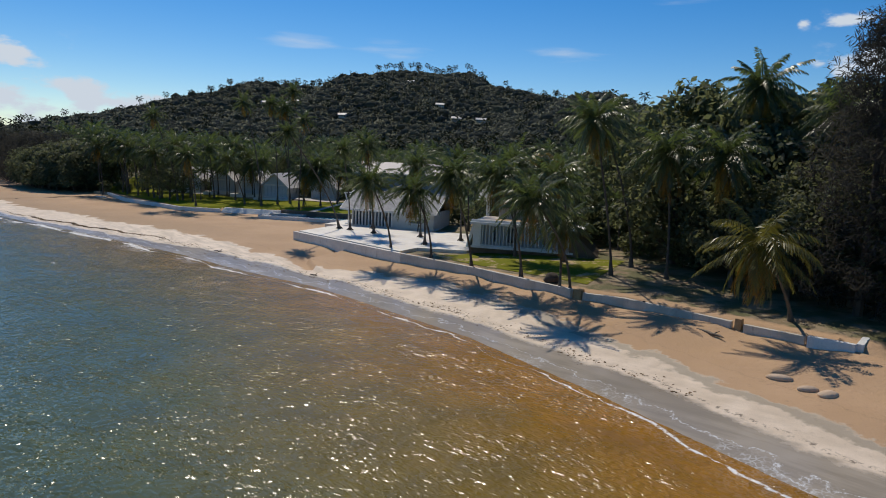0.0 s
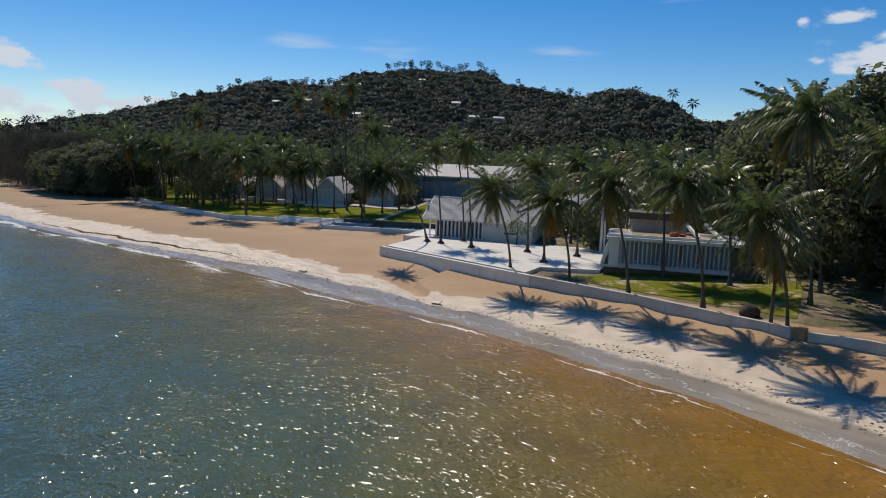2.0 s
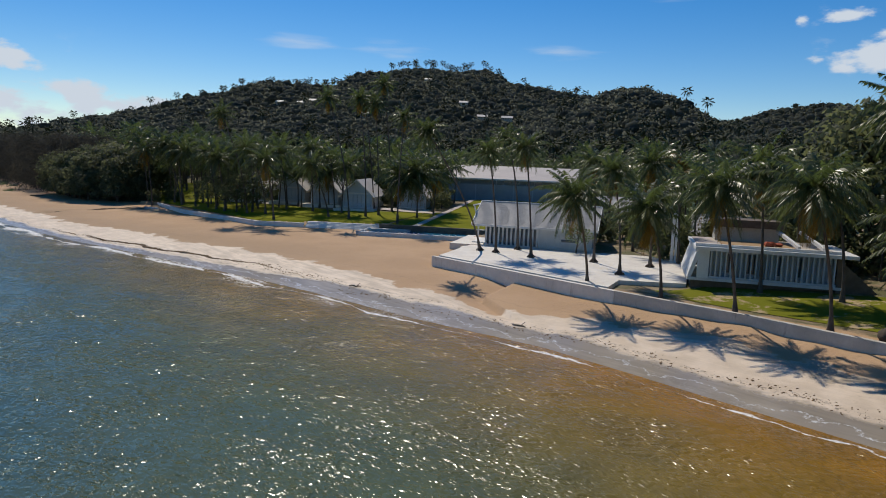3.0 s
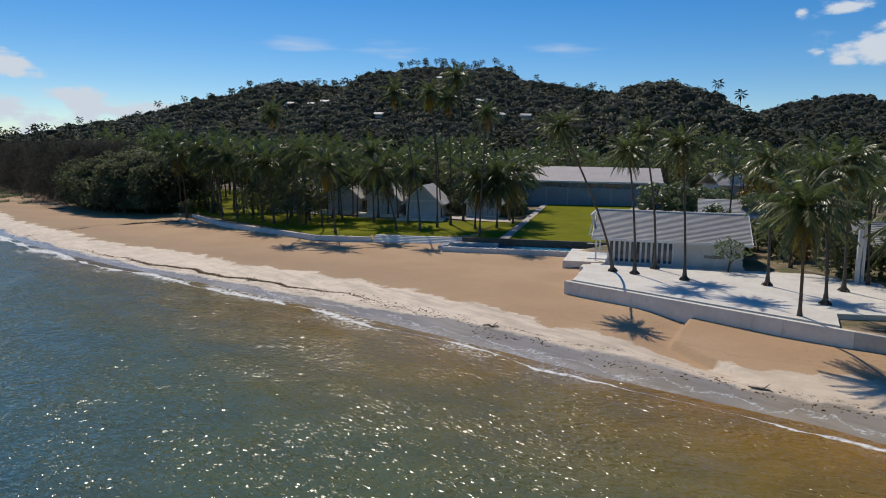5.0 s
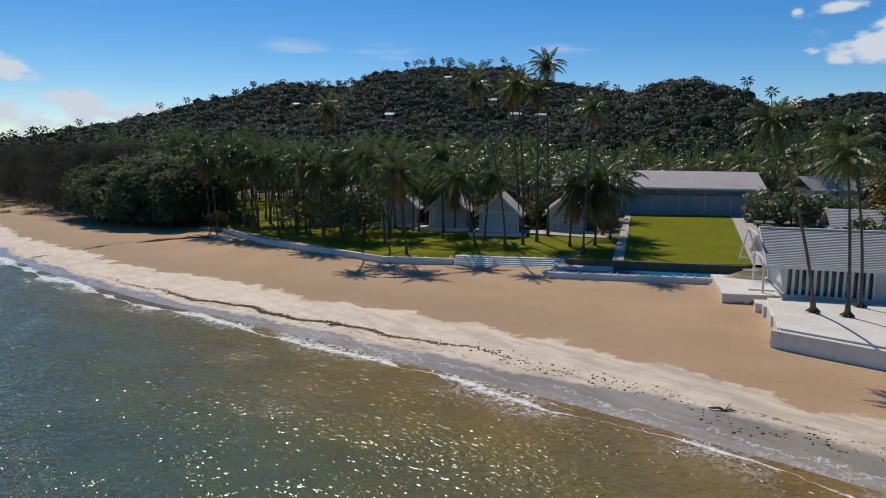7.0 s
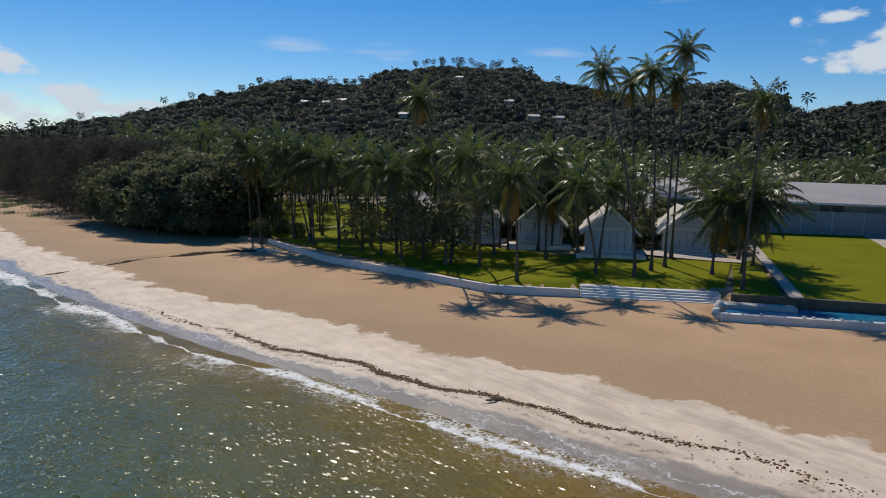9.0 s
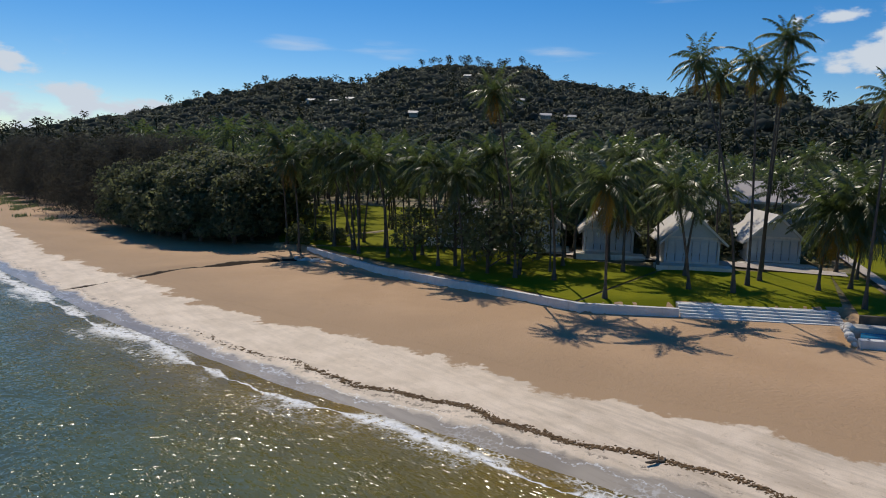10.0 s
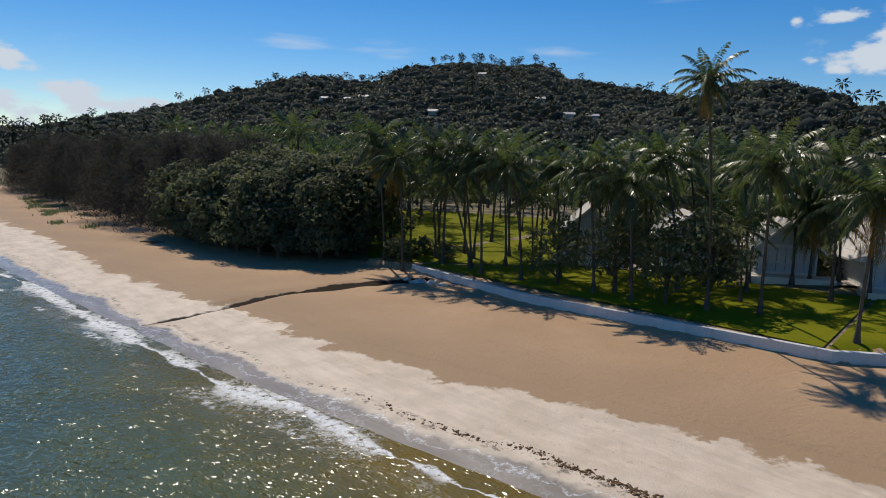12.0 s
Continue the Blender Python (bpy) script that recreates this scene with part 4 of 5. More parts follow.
def colonnade():
    g = thing("colonnade_building", pose(-3.9, 96.0, 3.2, 0, 0, -9.5), "low white building with a row of fins and a roof deck", "building")
    L, D, Hh = 12.9, 9.5, 3.45
    # the plinth's dark colour paints the shade gap below the raised floor
    part("plinth", Build().box(-0.5, L + 0.3, 0.9, D, -1.2, 0.0), M["timber_and_shade"], g, "recessed plinth, coloured dark for the shade below the floor")
    part("floor_slab", Build().box(-0.9, L + 0.5, -0.1, D, 0.0, 0.28), M["wall_pale"], g)
    part("side_wall", Build().add([(-0.9, 0.1, 0.28), (-0.9, D, 0.28), (0, D, Hh), (0, 0.1, Hh), (-0.5, 0.1, 0.28), (-0.5, D, 0.28), (0.4, D, Hh), (0.4, 0.1, Hh)],
         [(0, 3, 2, 1), (4, 5, 6, 7), (0, 1, 5, 4), (1, 2, 6, 5), (2, 3, 7, 6), (3, 0, 4, 7)]), M["white"], g, "white leaning end wall")
    part("end_ramp", Build().add([(L, -0.05, Hh - 0.3), (L + 4.6, -0.05, -0.9), (L, -0.05, -0.9), (L, D, Hh - 0.3), (L + 4.6, D, -0.9), (L, D, -0.9)],
         [(0, 2, 1), (3, 4, 5), (0, 1, 4, 3), (1, 2, 5, 4), (2, 0, 3, 5)]), M["timber_and_shade"], g, "dark sloping end of the building")
    part("glazing", Build().box(0.2, L - 0.1, 0.75, 0.85, 0.28, Hh - 0.3), M["front"], g, "blue-grey boards behind the fins")
    for k in (3, 7, 8, 13, 17):
        x = 1.3 + 0.475 * k
        part("window_pane", Build().box(x + 0.02, x + 0.45, 0.68, 0.74, 0.9, Hh - 0.6), M["glass"], g, "dark window between the fins")
    part("roof_slab", Build().box(-0.35, L + 1.7, -0.55, D, Hh - 0.3, Hh + 0.05), M["white"], g)
    part("roof_deck", Build().box(0.0, L + 0.1, 0.3, D - 0.2, Hh + 0.05, Hh + 0.13), M["path"], g)
    part("corner_panel", Build().box(0.0, 1.1, -0.05, 0.12, 0.28, Hh - 0.3), M["white"], g)
    n = 25
    # white fins, toned blue-grey to paint in the shade of the front
    for k in range(n):
        x = 1.3 + (L - 1.5) * k / (n - 1)
        part("fin", Build().box(x - 0.07, x + 0.07, 0.0, 0.4, 0.28, Hh - 0.3), M["panel"], g)
    part("lower_rail", Build().box(0.0, L, 0.02, 0.45, 0.28, 0.5), M["panel"], g)
    part("parapet", Build().box(-0.3, L + 0.3, 0.0, 0.25, Hh + 0.05, Hh + 0.35), M["white"], g, "low white parapet along the roof edge")
    part("roof_hut", Build().box(2.2, 8.6, 6.4, D - 0.3, Hh + 0.13, Hh + 1.7), M["wall"], g, "grey rendered hut on the roof")
    part("hut_roof", Build().box(1.8, 9.0, 5.7, D, Hh + 1.7, Hh + 2.5, 0.12), M["timber_and_shade"], g, "dark flat roof of the hut")
    for x in (9.6, 11.9):
        part("roof_ramp", Build().beam((x, 1.2, Hh + 0.35), (x - 1.2, 6.5, Hh + 1.5), 0.35, 0.3), M["white"], g, "white sloping beam on the roof")
    part("roof_mat", Build().box(2.4, 9.4, 0.9, 5.4, Hh + 0.13, Hh + 0.23), M["timber"], g, "brown boarded middle of the roof deck")
    part("roof_cloth", Build().lump((7.0, 2.2, Hh + 0.45), 0.6, 3, 0.5).lump((7.9, 2.6, Hh + 0.4), 0.45, 8, 0.5), M["red"], g, "folded orange-red cloth on the roof deck")
    p = thing("gate_pillar", pose(-2.4, 113.0, 2.6, 0, 0, TURN), "tall white double pillar behind the low building", "pillar")
    part("slab", Build().box(-0.42, -0.08, -0.25, 0.25, -0.4, 6.2), M["white"], p)
    part("slab", Build().box(0.05, 0.32, -0.25, 0.25, -0.4, 6.0), M["white"], p)


def grey_house(x, y, z, w, d, turn, label):
    h = thing("tiled_house", pose(x, y, z, 0, 0, turn), label, "house")
    part("wall", Build().box(-w / 2, w / 2, 0, d, -1.5, 3.0), M["wall_pale"], h)
    part("roof", gable_roof(Build(), -w / 2 - 0.7, w / 2 + 0.7, -1.2, d / 2, d + 1.2, 2.9, 5.6, 0.18, 14), M["roof"], h, "grey tiled roof")
    for k in range(3):
        x0 = -w / 2 + w * (k + 0.5) / 3
        wn = part("window", Build().box(x0 - 0.7, x0 + 0.7, -0.06, 0.02, 0.8, 2.2), M["white"], h)
        part("pane", Build().box(x0 - 0.55, x0 + 0.55, -0.09, -0.05, 0.95, 2.05), M["glass"], wn)


def hill_house(x, y, w, d, hgt, label):
    z = height(x, y)
    h = thing("hill_house", pose(x, y, z + 1.0, 0, 0, random.uniform(-15, 15)), label, "house", "houses on the hillside")
    part("wall", Build().box(-w / 2, w / 2, 0, d, -9, hgt), M["wall"], h)
    part("roof", gable_roof(Build(), -w / 2 - 0.8, w / 2 + 0.8, -1.2, d / 2, d + 1.2, hgt, hgt + 1.8, 0.3), M["roof"], h, "pale roof")
    for k in range(4):
        x0 = -w / 2 + w * (k + 0.5) / 4
        part("window", Build().box(x0 - w * 0.08, x0 + w * 0.08, -0.15, 0.02, hgt * 0.25, hgt * 0.75), M["glass"], h)


pavilion()
gable_frame()
for bx, by, bz, lab in ((-42.8, 165.6, 3.8, "white gabled bungalow with sunlit pale roof by the lawn path"), (-53.2, 161.5, 3.8, "white gabled bungalow with blue-grey folding doors"),
                        (-61.6, 168.0, 3.9, "white gabled bungalow set back among palms"), (-70.2, 172.5, 3.9, "pale gabled bungalow behind palms and a shrub"),
                        (-80.6, 176.2, 3.9, "shaded grey-white bungalow deep among palms")):
    bungalow(bx - 0.5, by, bz, 5.9, 9.5, lab, -4.0)
long_building()
colonnade()
grey_house(15.5, 206.0, 6.2, 13, 9, 10, "plain house with grey tiled roof behind the pavilion")
grey_house(-2.0, 158.0, 2.6, 9, 7, -12, "small white house with grey roof behind shrubs")
grey_house(7.0, 124.0, 2.2, 8, 7, -14, "low white outbuilding with grey roof behind the colonnade")
random.seed(11)
HILL_HOMES = [(-235, 722, 11), (-218, 705, 10), (-257, 720, 9), (-68, 653, 9), (-49, 611, 10), (-29, 638, 11), (-121, 822, 9), (-146, 600, 8)]
for hx, hy, w in HILL_HOMES:
    hill_house(hx, hy, w * 0.75, 5, 2.0, "small pale house among the trees on the hillside")


# ---- palms ----
def frond(length, elev, droop, n, rng, width=0.15, leaf=0.9, sag=0.6):
    """One palm leaf growing along +x from the origin: arrays of kite-shaped leaflets and of the midrib."""
    vs, fs = [], []
    p, ang, seg = Vector((0, 0, 0)), elev, length / n
    twist = rng.uniform(-0.25, 0.25)
    pts = [p.copy()]
    tans = []
    for k in range(n):
        ang = elev - droop * ((k + 1) / n) ** 1.5
        d = Vector((math.cos(ang), twist * (k / n) ** 2, math.sin(ang))).normalized()
        p = p + d * seg
        pts.append(p.copy())
        tans.append(d)
    up0 = Vector((0, 0, 1))
    for k in range(2, n):
        f = k / n
        ll = leaf * (0.55 + 0.9 * math.sin(math.pi * min(1, f * 0.92 + 0.05)) ** 0.7) * (1.05 - 0.45 * f)
        t = tans[k - 1]
        side = t.cross(up0)
        side = side.normalized() if side.length > 0.05 else Vector((0, 1, 0))
        nrm = side.cross(t).normalized()
        for sg in (-1, 1):
            q = rng.uniform(0.8, 1.15)
            dirn = (side * sg * (0.95 - 0.35 * f) + t * (0.45 + 0.5 * f) + nrm * 0.10 - up0 * sag * rng.uniform(0.4, 1.3)).normalized()
            a = pts[k]
            mid = a + dirn * ll * q * 0.45
            tip = a + dirn * ll * q - up0 * 0.20 * ll
            w = t * width
            o = len(vs)
            vs += [a, mid + w * 0.5, tip, mid - w * 0.5]
            fs.append((o, o + 1, o + 2, o + 3))
    for k in range(n):
        s = Vector((0, 1, 0)) * 0.045 * (1.2 - k / n)
        o = len(vs)
        vs += [pts[k] - s, pts[k] + s, pts[k + 1] + s * 0.8, pts[k + 1] - s * 0.8]
        fs.append((o, o + 1, o + 2, o + 3))
    return np.array([tuple(q) for q in vs]), np.array(fs)


def rot_z(v, a):
    c, s = math.cos(a), math.sin(a)
    return np.stack([v[:, 0] * c - v[:, 1] * s, v[:, 0] * s + v[:, 1] * c, v[:, 2]], -1)


def fronds_mesh(name, count, lo, hi, length, n, seed, width=0.15, leaf=0.9):
    """A head of palm leaves; lo and hi bound the angle at which they rise, in degrees."""
    rng = random.Random(seed)
    vs, fs, o = [], [], 0
    for k in range(count):
        f = (k + 0.5) / count
        e = radians(hi + (lo - hi) * f ** 0.8 + rng.uniform(-8, 8))
        L = length * rng.uniform(0.85, 1.1) * (0.8 if f < 0.12 else 1.0)
        bow = radians(rng.uniform(36, 66)) if e > 0.75 else radians(rng.uniform(52, 88)) if e > 0 else radians(rng.uniform(20, 42))
        v, q = frond(L, e, bow, n, rng, width, leaf, 0.85)
        v = rot_z(v + np.array([0.12, 0, 0]), k * 2.39996 + rng.uniform(-0.25, 0.25))
        vs.append(v)
        fs.append(q + o)
        o += len(v)
    return mesh_arrays(name, np.concatenate(vs), np.concatenate(fs))


CROWNS = [fronds_mesh("fronds", 46, -62, 80, 4.9, 32, s, 0.15, 0.72) for s in (1, 2, 3, 4)]
OPEN_CROWNS = [fronds_mesh("fronds", 28, -58, 84, 4.9, 34, s, 0.15, 0.74) for s in (5, 6, 7, 8)]
DRY = [fronds_mesh("dry_fronds", c, -86, -56, 4.5, 18, 20 + s) for s, c in enumerate((9, 14, 8, 11))]
for me in CROWNS + OPEN_CROWNS:
    me.materials.append(M["frond"])
for me in DRY:
    me.materials.append(M["dry"])
NUTS = Build()
_r = random.Random(5)
for k in range(9):
    a = _r.uniform(0, 6.28)
    NUTS.lump((0.3 * math.cos(a), 0.3 * math.sin(a), -0.25 - _r.uniform(0, 0.35)), 0.14, k, 1.2, 6, 0.1)
NUTS = NUTS.mesh("coconuts")
NUTS.materials.append(M["coconut"])
palm_count = [0]


def trunk_shape(dx, dy, dz, r0=0.17, curve=0.5, n=9):
    """A leaning, ringed palm trunk from the origin to the crown."""
    pts, rad = [], []
    for k in range(n + 1):
        f = k / n
        bend = f ** (1 + curve)
        pts.append((dx * bend, dy * bend, dz * f))
        rad.append(r0 * (1.0 - 0.35 * f) + 0.16 * math.exp(-f * dz / 0.5))
    return Build().tube(pts, rad, 8)


def palm(x, y, cx, cy, cz, size=1.0, label="tall leaning coconut palm with drooping green fronds", z=None, mound=False, dry=True, full=True, group="coconut palms along the beach"):
    z = height(x, y) if z is None else z
    k = palm_count[0]
    palm_count[0] += 1
    t = thing("coconut_palm", pose(x, y, z), label, "palm tree", group)
    dz = cz - z - 0.3
    smooth(part("trunk", trunk_shape(cx - x, cy - y, dz, 0.145 * (0.75 + 0.25 * size), 0.35 + 0.3 * (k % 3)), M["bark"], t))
    m = pose(cx - x, cy - y, dz, 0, 0, 137.5 * k) @ Matrix.Diagonal((size, size, size, 1))
    c = part("fronds", (CROWNS if full else OPEN_CROWNS)[k % 4], M["frond"], t)
    c.matrix_local = m
    if dry:
        d = part("dry_fronds", DRY[(k * 3 + 1) % 4], M["dry"], t, "yellow-brown hanging fronds")
        d.matrix_local = m @ pose(0, 0, -0.15)
    q = part("coconuts", NUTS, M["coconut"], t)
    q.matrix_local = m
    if mound:
        b = Build()
        for i in range(7):
            a = i * 0.9
            b.tube([(0.1 * math.cos(a), 0.1 * math.sin(a), 0.35), (0.55 * math.cos(a), 0.55 * math.sin(a), 0.06)], [0.16, 0.05], 6)
        part("root_mound", b, M["fiber"], t, "dark fibrous root flare")
    return t


M["frond_young"] = leaf_material("young_palm_leaf", (0.06, 0.07, 0.018), (0.15, 0.145, 0.028), (0.24, 0.22, 0.04), 0.4, 0.4, 0.34)
YOUNG = fronds_mesh("fronds", 30, -80, 80, 4.9, 30, 31, 0.16, 0.8)
YOUNG.materials.append(M["frond_young"])
TERR = "slender coconut palm growing through the white terrace"
palm(-26.9, 115.2, -33.6, 108.2, 18.2, 0.58, "leaning coconut palm at the corner of the white terrace", 2.58, True, False)
palm(-24.8, 113.9, -26.2, 113.2, 16.0, 0.66, TERR, 2.58, True, False)
palm(-21.9, 118.0, -23.9, 118.4, 18.0, 0.64, TERR, 2.58, True, False)
palm(-20.3, 110.9, -21.6, 109.6, 16.7, 0.68, TERR, 2.58, True)
palm(-12.7, 109.4, -13.4, 109.0, 15.2, 0.7, TERR, 2.58, True)
palm(-10.9, 100.6, -12.4, 100.0, 14.3, 0.72, TERR, 2.58, True)
palm(-6.3, 107.6, -6.9, 107.4, 15.4, 0.75, TERR, 2.58, True)
FRONT = "coconut palm with a heavy drooping crown by the sea wall"
palm(-14.9, 95.7, -17.2, 90.6, 12.0, 0.86, FRONT)
palm(-8.7, 89.6, -11.0, 86.6, 11.4, 0.88, FRONT)
palm(-3.3, 84.9, -6.0, 83.0, 13.5, 0.92, FRONT)
palm(2.5, 79.9, -0.6, 78.0, 13.9, 0.94, FRONT)
palm(7.4, 73.3, 2.9, 68.0, 12.0, 0.9, FRONT)
palm(6.4, 74.2, 6.2, 73.6, 9.5, 0.8, FRONT)
BACK = "coconut palm rising behind the colonnade building"
palm(1.8, 94.0, 0.9, 94.0, 15.2, 1.0, BACK)
palm(7.8, 90.0, 6.0, 90.0, 13.7, 1.0, BACK)
palm(12.6, 82.0, 9.0, 77.4, 20.2, 0.86, "very tall coconut palm at the edge of the dark grove")
palm(15.7, 87.4, 11.0, 87.4, 20.6, 1.1, BACK)
palm(18.4, 80.6, 17.3, 79.8, 17.0, 1.1, "coconut palm in front of the dark grove")
palm(24.2, 77.0, 22.4, 76.6, 17.0, 1.1, "coconut palm in front of the dark grove")
palm(29.6, 88.0, 29.0, 88.0, 25.4, 1.15, "very tall coconut palm over the dark grove")
palm(36.0, 80.0, 35.0, 80.0, 22.0, 1.1, "very tall coconut palm over the dark grove")
young = palm(25.4, 63.9, 20.9, 60.2, 10.0, 1.1, "young leaning coconut palm with yellowing lower fronds")
next(c for c in young.children if c.name.startswith("fronds")).data = YOUNG
LAWN = "coconut palm on the lawn before the bungalows"
palm(-65.4, 145.4, -66.2, 142.9, 13.6, 0.95, "slender coconut palm close behind the white beach wall", full=False)
palm(-69.6, 153.0, -71.4, 148.2, 15.4, 0.95, LAWN, full=False, dry=False)
palm(-56.6, 150.4, -59.2, 147.6, 13.0, 0.9, LAWN, full=False, dry=False)
palm(-52.6, 149.6, -57.2, 151.0, 25.2, 0.68, "very tall slim coconut palm on the lawn", full=False)
palm(-50.2, 153.0, -51.6, 152.2, 25.3, 0.68, "very tall slim coconut palm on the lawn", full=False)
palm(-46.4, 160.2, -47.6, 155.0, 28.2, 0.68, "very tall slim coconut palm beside a bungalow", full=False)
palm(-48.2, 155.4, -48.8, 153.0, 24.4, 0.68, "very tall slim coconut palm beside a bungalow", full=False)
palm(-42.8, 144.6, -42.1, 145.2, 21.8, 0.68, "tall slim coconut palm beside the pool steps", full=False)
palm(-50.6, 163.0, -52.4, 160.4, 25.2, 0.68, "very tall slim coconut palm behind a bungalow", full=False)
palm(-73.6, 154.0, -76.5, 148.6, 21.6, 0.68, "tall slim coconut palm over the shrubs on the lawn", full=False)
palm(-43.9, 151.6, -43.2, 151.2, 11.4, 1.15, "short bushy coconut palm before the bungalow")
palm(-40.4, 152.6, -40.2, 151.4, 12.0, 1.25, "short bushy coconut palm beside the lawn path")
palm(-38.4, 160.4, -38.0, 159.8, 12.6, 1.15, "short bushy coconut palm beside the lawn path")
palm(-55.6, 156.3, -54.6, 156.0, 12.8, 0.9, LAWN, full=False, dry=False)
palm(-61.8, 158.0, -62.3, 157.6, 15.9, 0.95, LAWN, full=False, dry=False)
palm(-60.6, 165.6, -60.8, 165.0, 11.6, 1.1, "short bushy coconut palm before a bungalow")
palm(-62.4, 165.2, -63.2, 165.0, 15.6, 0.95, LAWN, full=False, dry=False)
palm(-68.1, 161.0, -69.4, 160.6, 15.0, 0.95, LAWN, full=False, dry=False)
palm(-74.3, 161.8, -76.6, 161.4, 15.8, 1.0, LAWN, full=False, dry=False)
palm(-70.8, 169.6, -72.3, 169.4, 15.9, 1.0, LAWN, full=False, dry=False)
palm(-82.4, 160.2, -83.6, 159.2, 14.6, 1.0, LAWN, dry=False, full=False)
palm(-79.4, 157.2, -80.6, 156.4, 13.4, 0.95, LAWN, dry=False, full=False)
palm(-89.2, 165.4, -91.0, 165.0, 14.4, 1.0, LAWN, dry=False, full=False)
palm(-94.6, 171.2, -95.8, 169.8, 14.0, 1.0, LAWN, dry=False, full=False)
palm(-78.4, 163.6, -80.0, 162.8, 14.2, 1.0, LAWN, full=False, dry=False)
palm(-79.8, 168.7, -80.3, 168.3, 13.7, 1.0, LAWN, full=False, dry=False)
palm(-85.1, 167.2, -86.1, 166.8, 14.3, 1.0, LAWN, full=False, dry=False)
palm(-90.8, 172.6, -91.6, 172.4, 15.0, 1.0, LAWN, full=False, dry=False)
palm(-93.4, 168.0, -94.4, 167.6, 15.6, 1.0, LAWN, full=False, dry=False)
palm(-94.7, 170.6, -98.8, 170.2, 15.9, 1.0, LAWN, full=False, dry=False)
palm(-90.4, 179.4, -91.6, 179.2, 15.0, 1.0, LAWN, full=False, dry=False)
palm(-102.6, 172.6, -103.4, 171.4, 14.6, 1.0, "coconut palm at the end of the beach wall", full=False)
palm(-105.3, 176.0, -106.4, 175.6, 17.0, 1.05, "coconut palm at the end of the beach wall", full=False)


DEEP = "coconut palm on the sunlit lawn deep in the grove"
for px, py, ph in ((-103.0, 182.5, 12.5), (-96.0, 181.0, 13.0), (-89.0, 183.5, 12.5)):
    palm(px, py, px - 0.8, py - 0.5, ph + 3.0, 1.0, DEEP, dry=False, full=False)


# light palms for the grove behind, copied
def grove_palm(h, seed):
    t = thing("grove_palm", pose(0, 0, -300), "coconut palm in the dense grove behind the beach", "palm tree", "palms of the grove")
    rng = random.Random(seed)
    dx, dy = rng.uniform(-1.2, 1.2), rng.uniform(-1.2, 0.6)
    smooth(part("trunk", trunk_shape(dx, dy, h, 0.17, 0.5, 5), M["bark"], t))
    me = fronds_mesh("fronds", 19, -22, 82, 5.2, 16, 50 + seed, 0.27, 0.85)
    me.materials.append(M["frond"])
    c = part("fronds", me, M["frond"], t)
    c.location = (dx, dy, h)
    return t


GROVE = [grove_palm(h, s) for s, h in enumerate((9.0, 10.5, 12.5, 10.0))]
KEEP_OUT = [(-38.5, -4, 136, 200), (-48, -36, 156, 178), (-34, 6, 92, 136), (-58, -48, 160, 172), (-66, -57, 166, 178), (-75, -66, 171, 183), (-85, -76, 175, 187), (-68, -40, 136, 160), (-126, -84, 177, 232)]


def grove_ok(x, y):
    u, v = to_uv(x, y)
    return not any(a < x < b and c < y < d for a, b, c, d in KEEP_OUT) and v > 10


random.seed(21)
spots = []


def scatter(n, box, test, gap):
    got, tries = [], 0
    while len(got) < n and tries < n * 60:
        tries += 1
        x, y = random.uniform(box[0], box[1]), random.uniform(box[2], box[3])
        if test(x, y) and all((x - a) ** 2 + (y - b) ** 2 > gap * gap for a, b in spots):
            spots.append((x, y))
            got.append((x, y))
    return got


first = [True] * 4
for _p in [o for o in scene.objects if o.name.startswith("coconut_palm")]:
    spots.append((_p.matrix_basis.translation.x, _p.matrix_basis.translation.y))
places = scatter(34, (-104, -66, 148, 180), lambda x, y: grove_ok(x, y) or (to_uv(x, y)[0] > 80 and 3 < to_uv(x, y)[1] < 12), 3.6) + scatter(150, (-170, -36, 176, 270), grove_ok, 5.0) + scatter(45, (4, 70, 120, 240), grove_ok, 6.5) + scatter(60, (-60, 40, 202, 290), grove_ok, 6.5)
# rows of the old plantation on the deep lawn
places += [(-85 - 7.2 * i - 1.6 * j + random.uniform(-1, 1), 190 + 7.6 * j + random.uniform(-1, 1)) for i in range(5) for j in range(6)]
# palms between the houses
places += [(-2.0, 112.0), (4.0, 110.5), (9.0, 104.0), (12.5, 111.0), (-6.0, 121.5), (2.0, 121.0), (10.0, 119.0), (16.0, 100.0), (20.0, 106.0), (-1.0, 135.0), (11.0, 131.0), (17.0, 122.0), (-6.5, 144.0), (14.0, 141.0), (5.5, 145.5), (20.0, 134.0),
           (-57.6, 166.0), (-66.0, 171.0), (-75.4, 173.0), (-47.6, 172.0), (-57.8, 159.5), (-66.4, 165.5), (-64.6, 179.0), (-37.8, 157.0), (-37.0, 180.0), (-35.4, 177.0), (-39.2, 178.5)]
behind = scatter(70, (-185, -108, 188, 290), lambda x, y: to_uv(x, y)[1] > 9 and to_uv(x, y)[0] > 112, 4.6)
for k, (x, y) in enumerate(places + behind):
    s = random.uniform(0.72, 1.05) + (0.25 if k >= len(places) else 0)
    m = pose(x, y, height(x, y) - 0.1, 0, 0, random.uniform(0, 360)) @ Matrix.Diagonal((s, s, s, 1))
    i = k % 4
    if first[i]:
        first[i] = False
        GROVE[i].matrix_world = m
    else:
        copy_thing(GROVE[i], m)


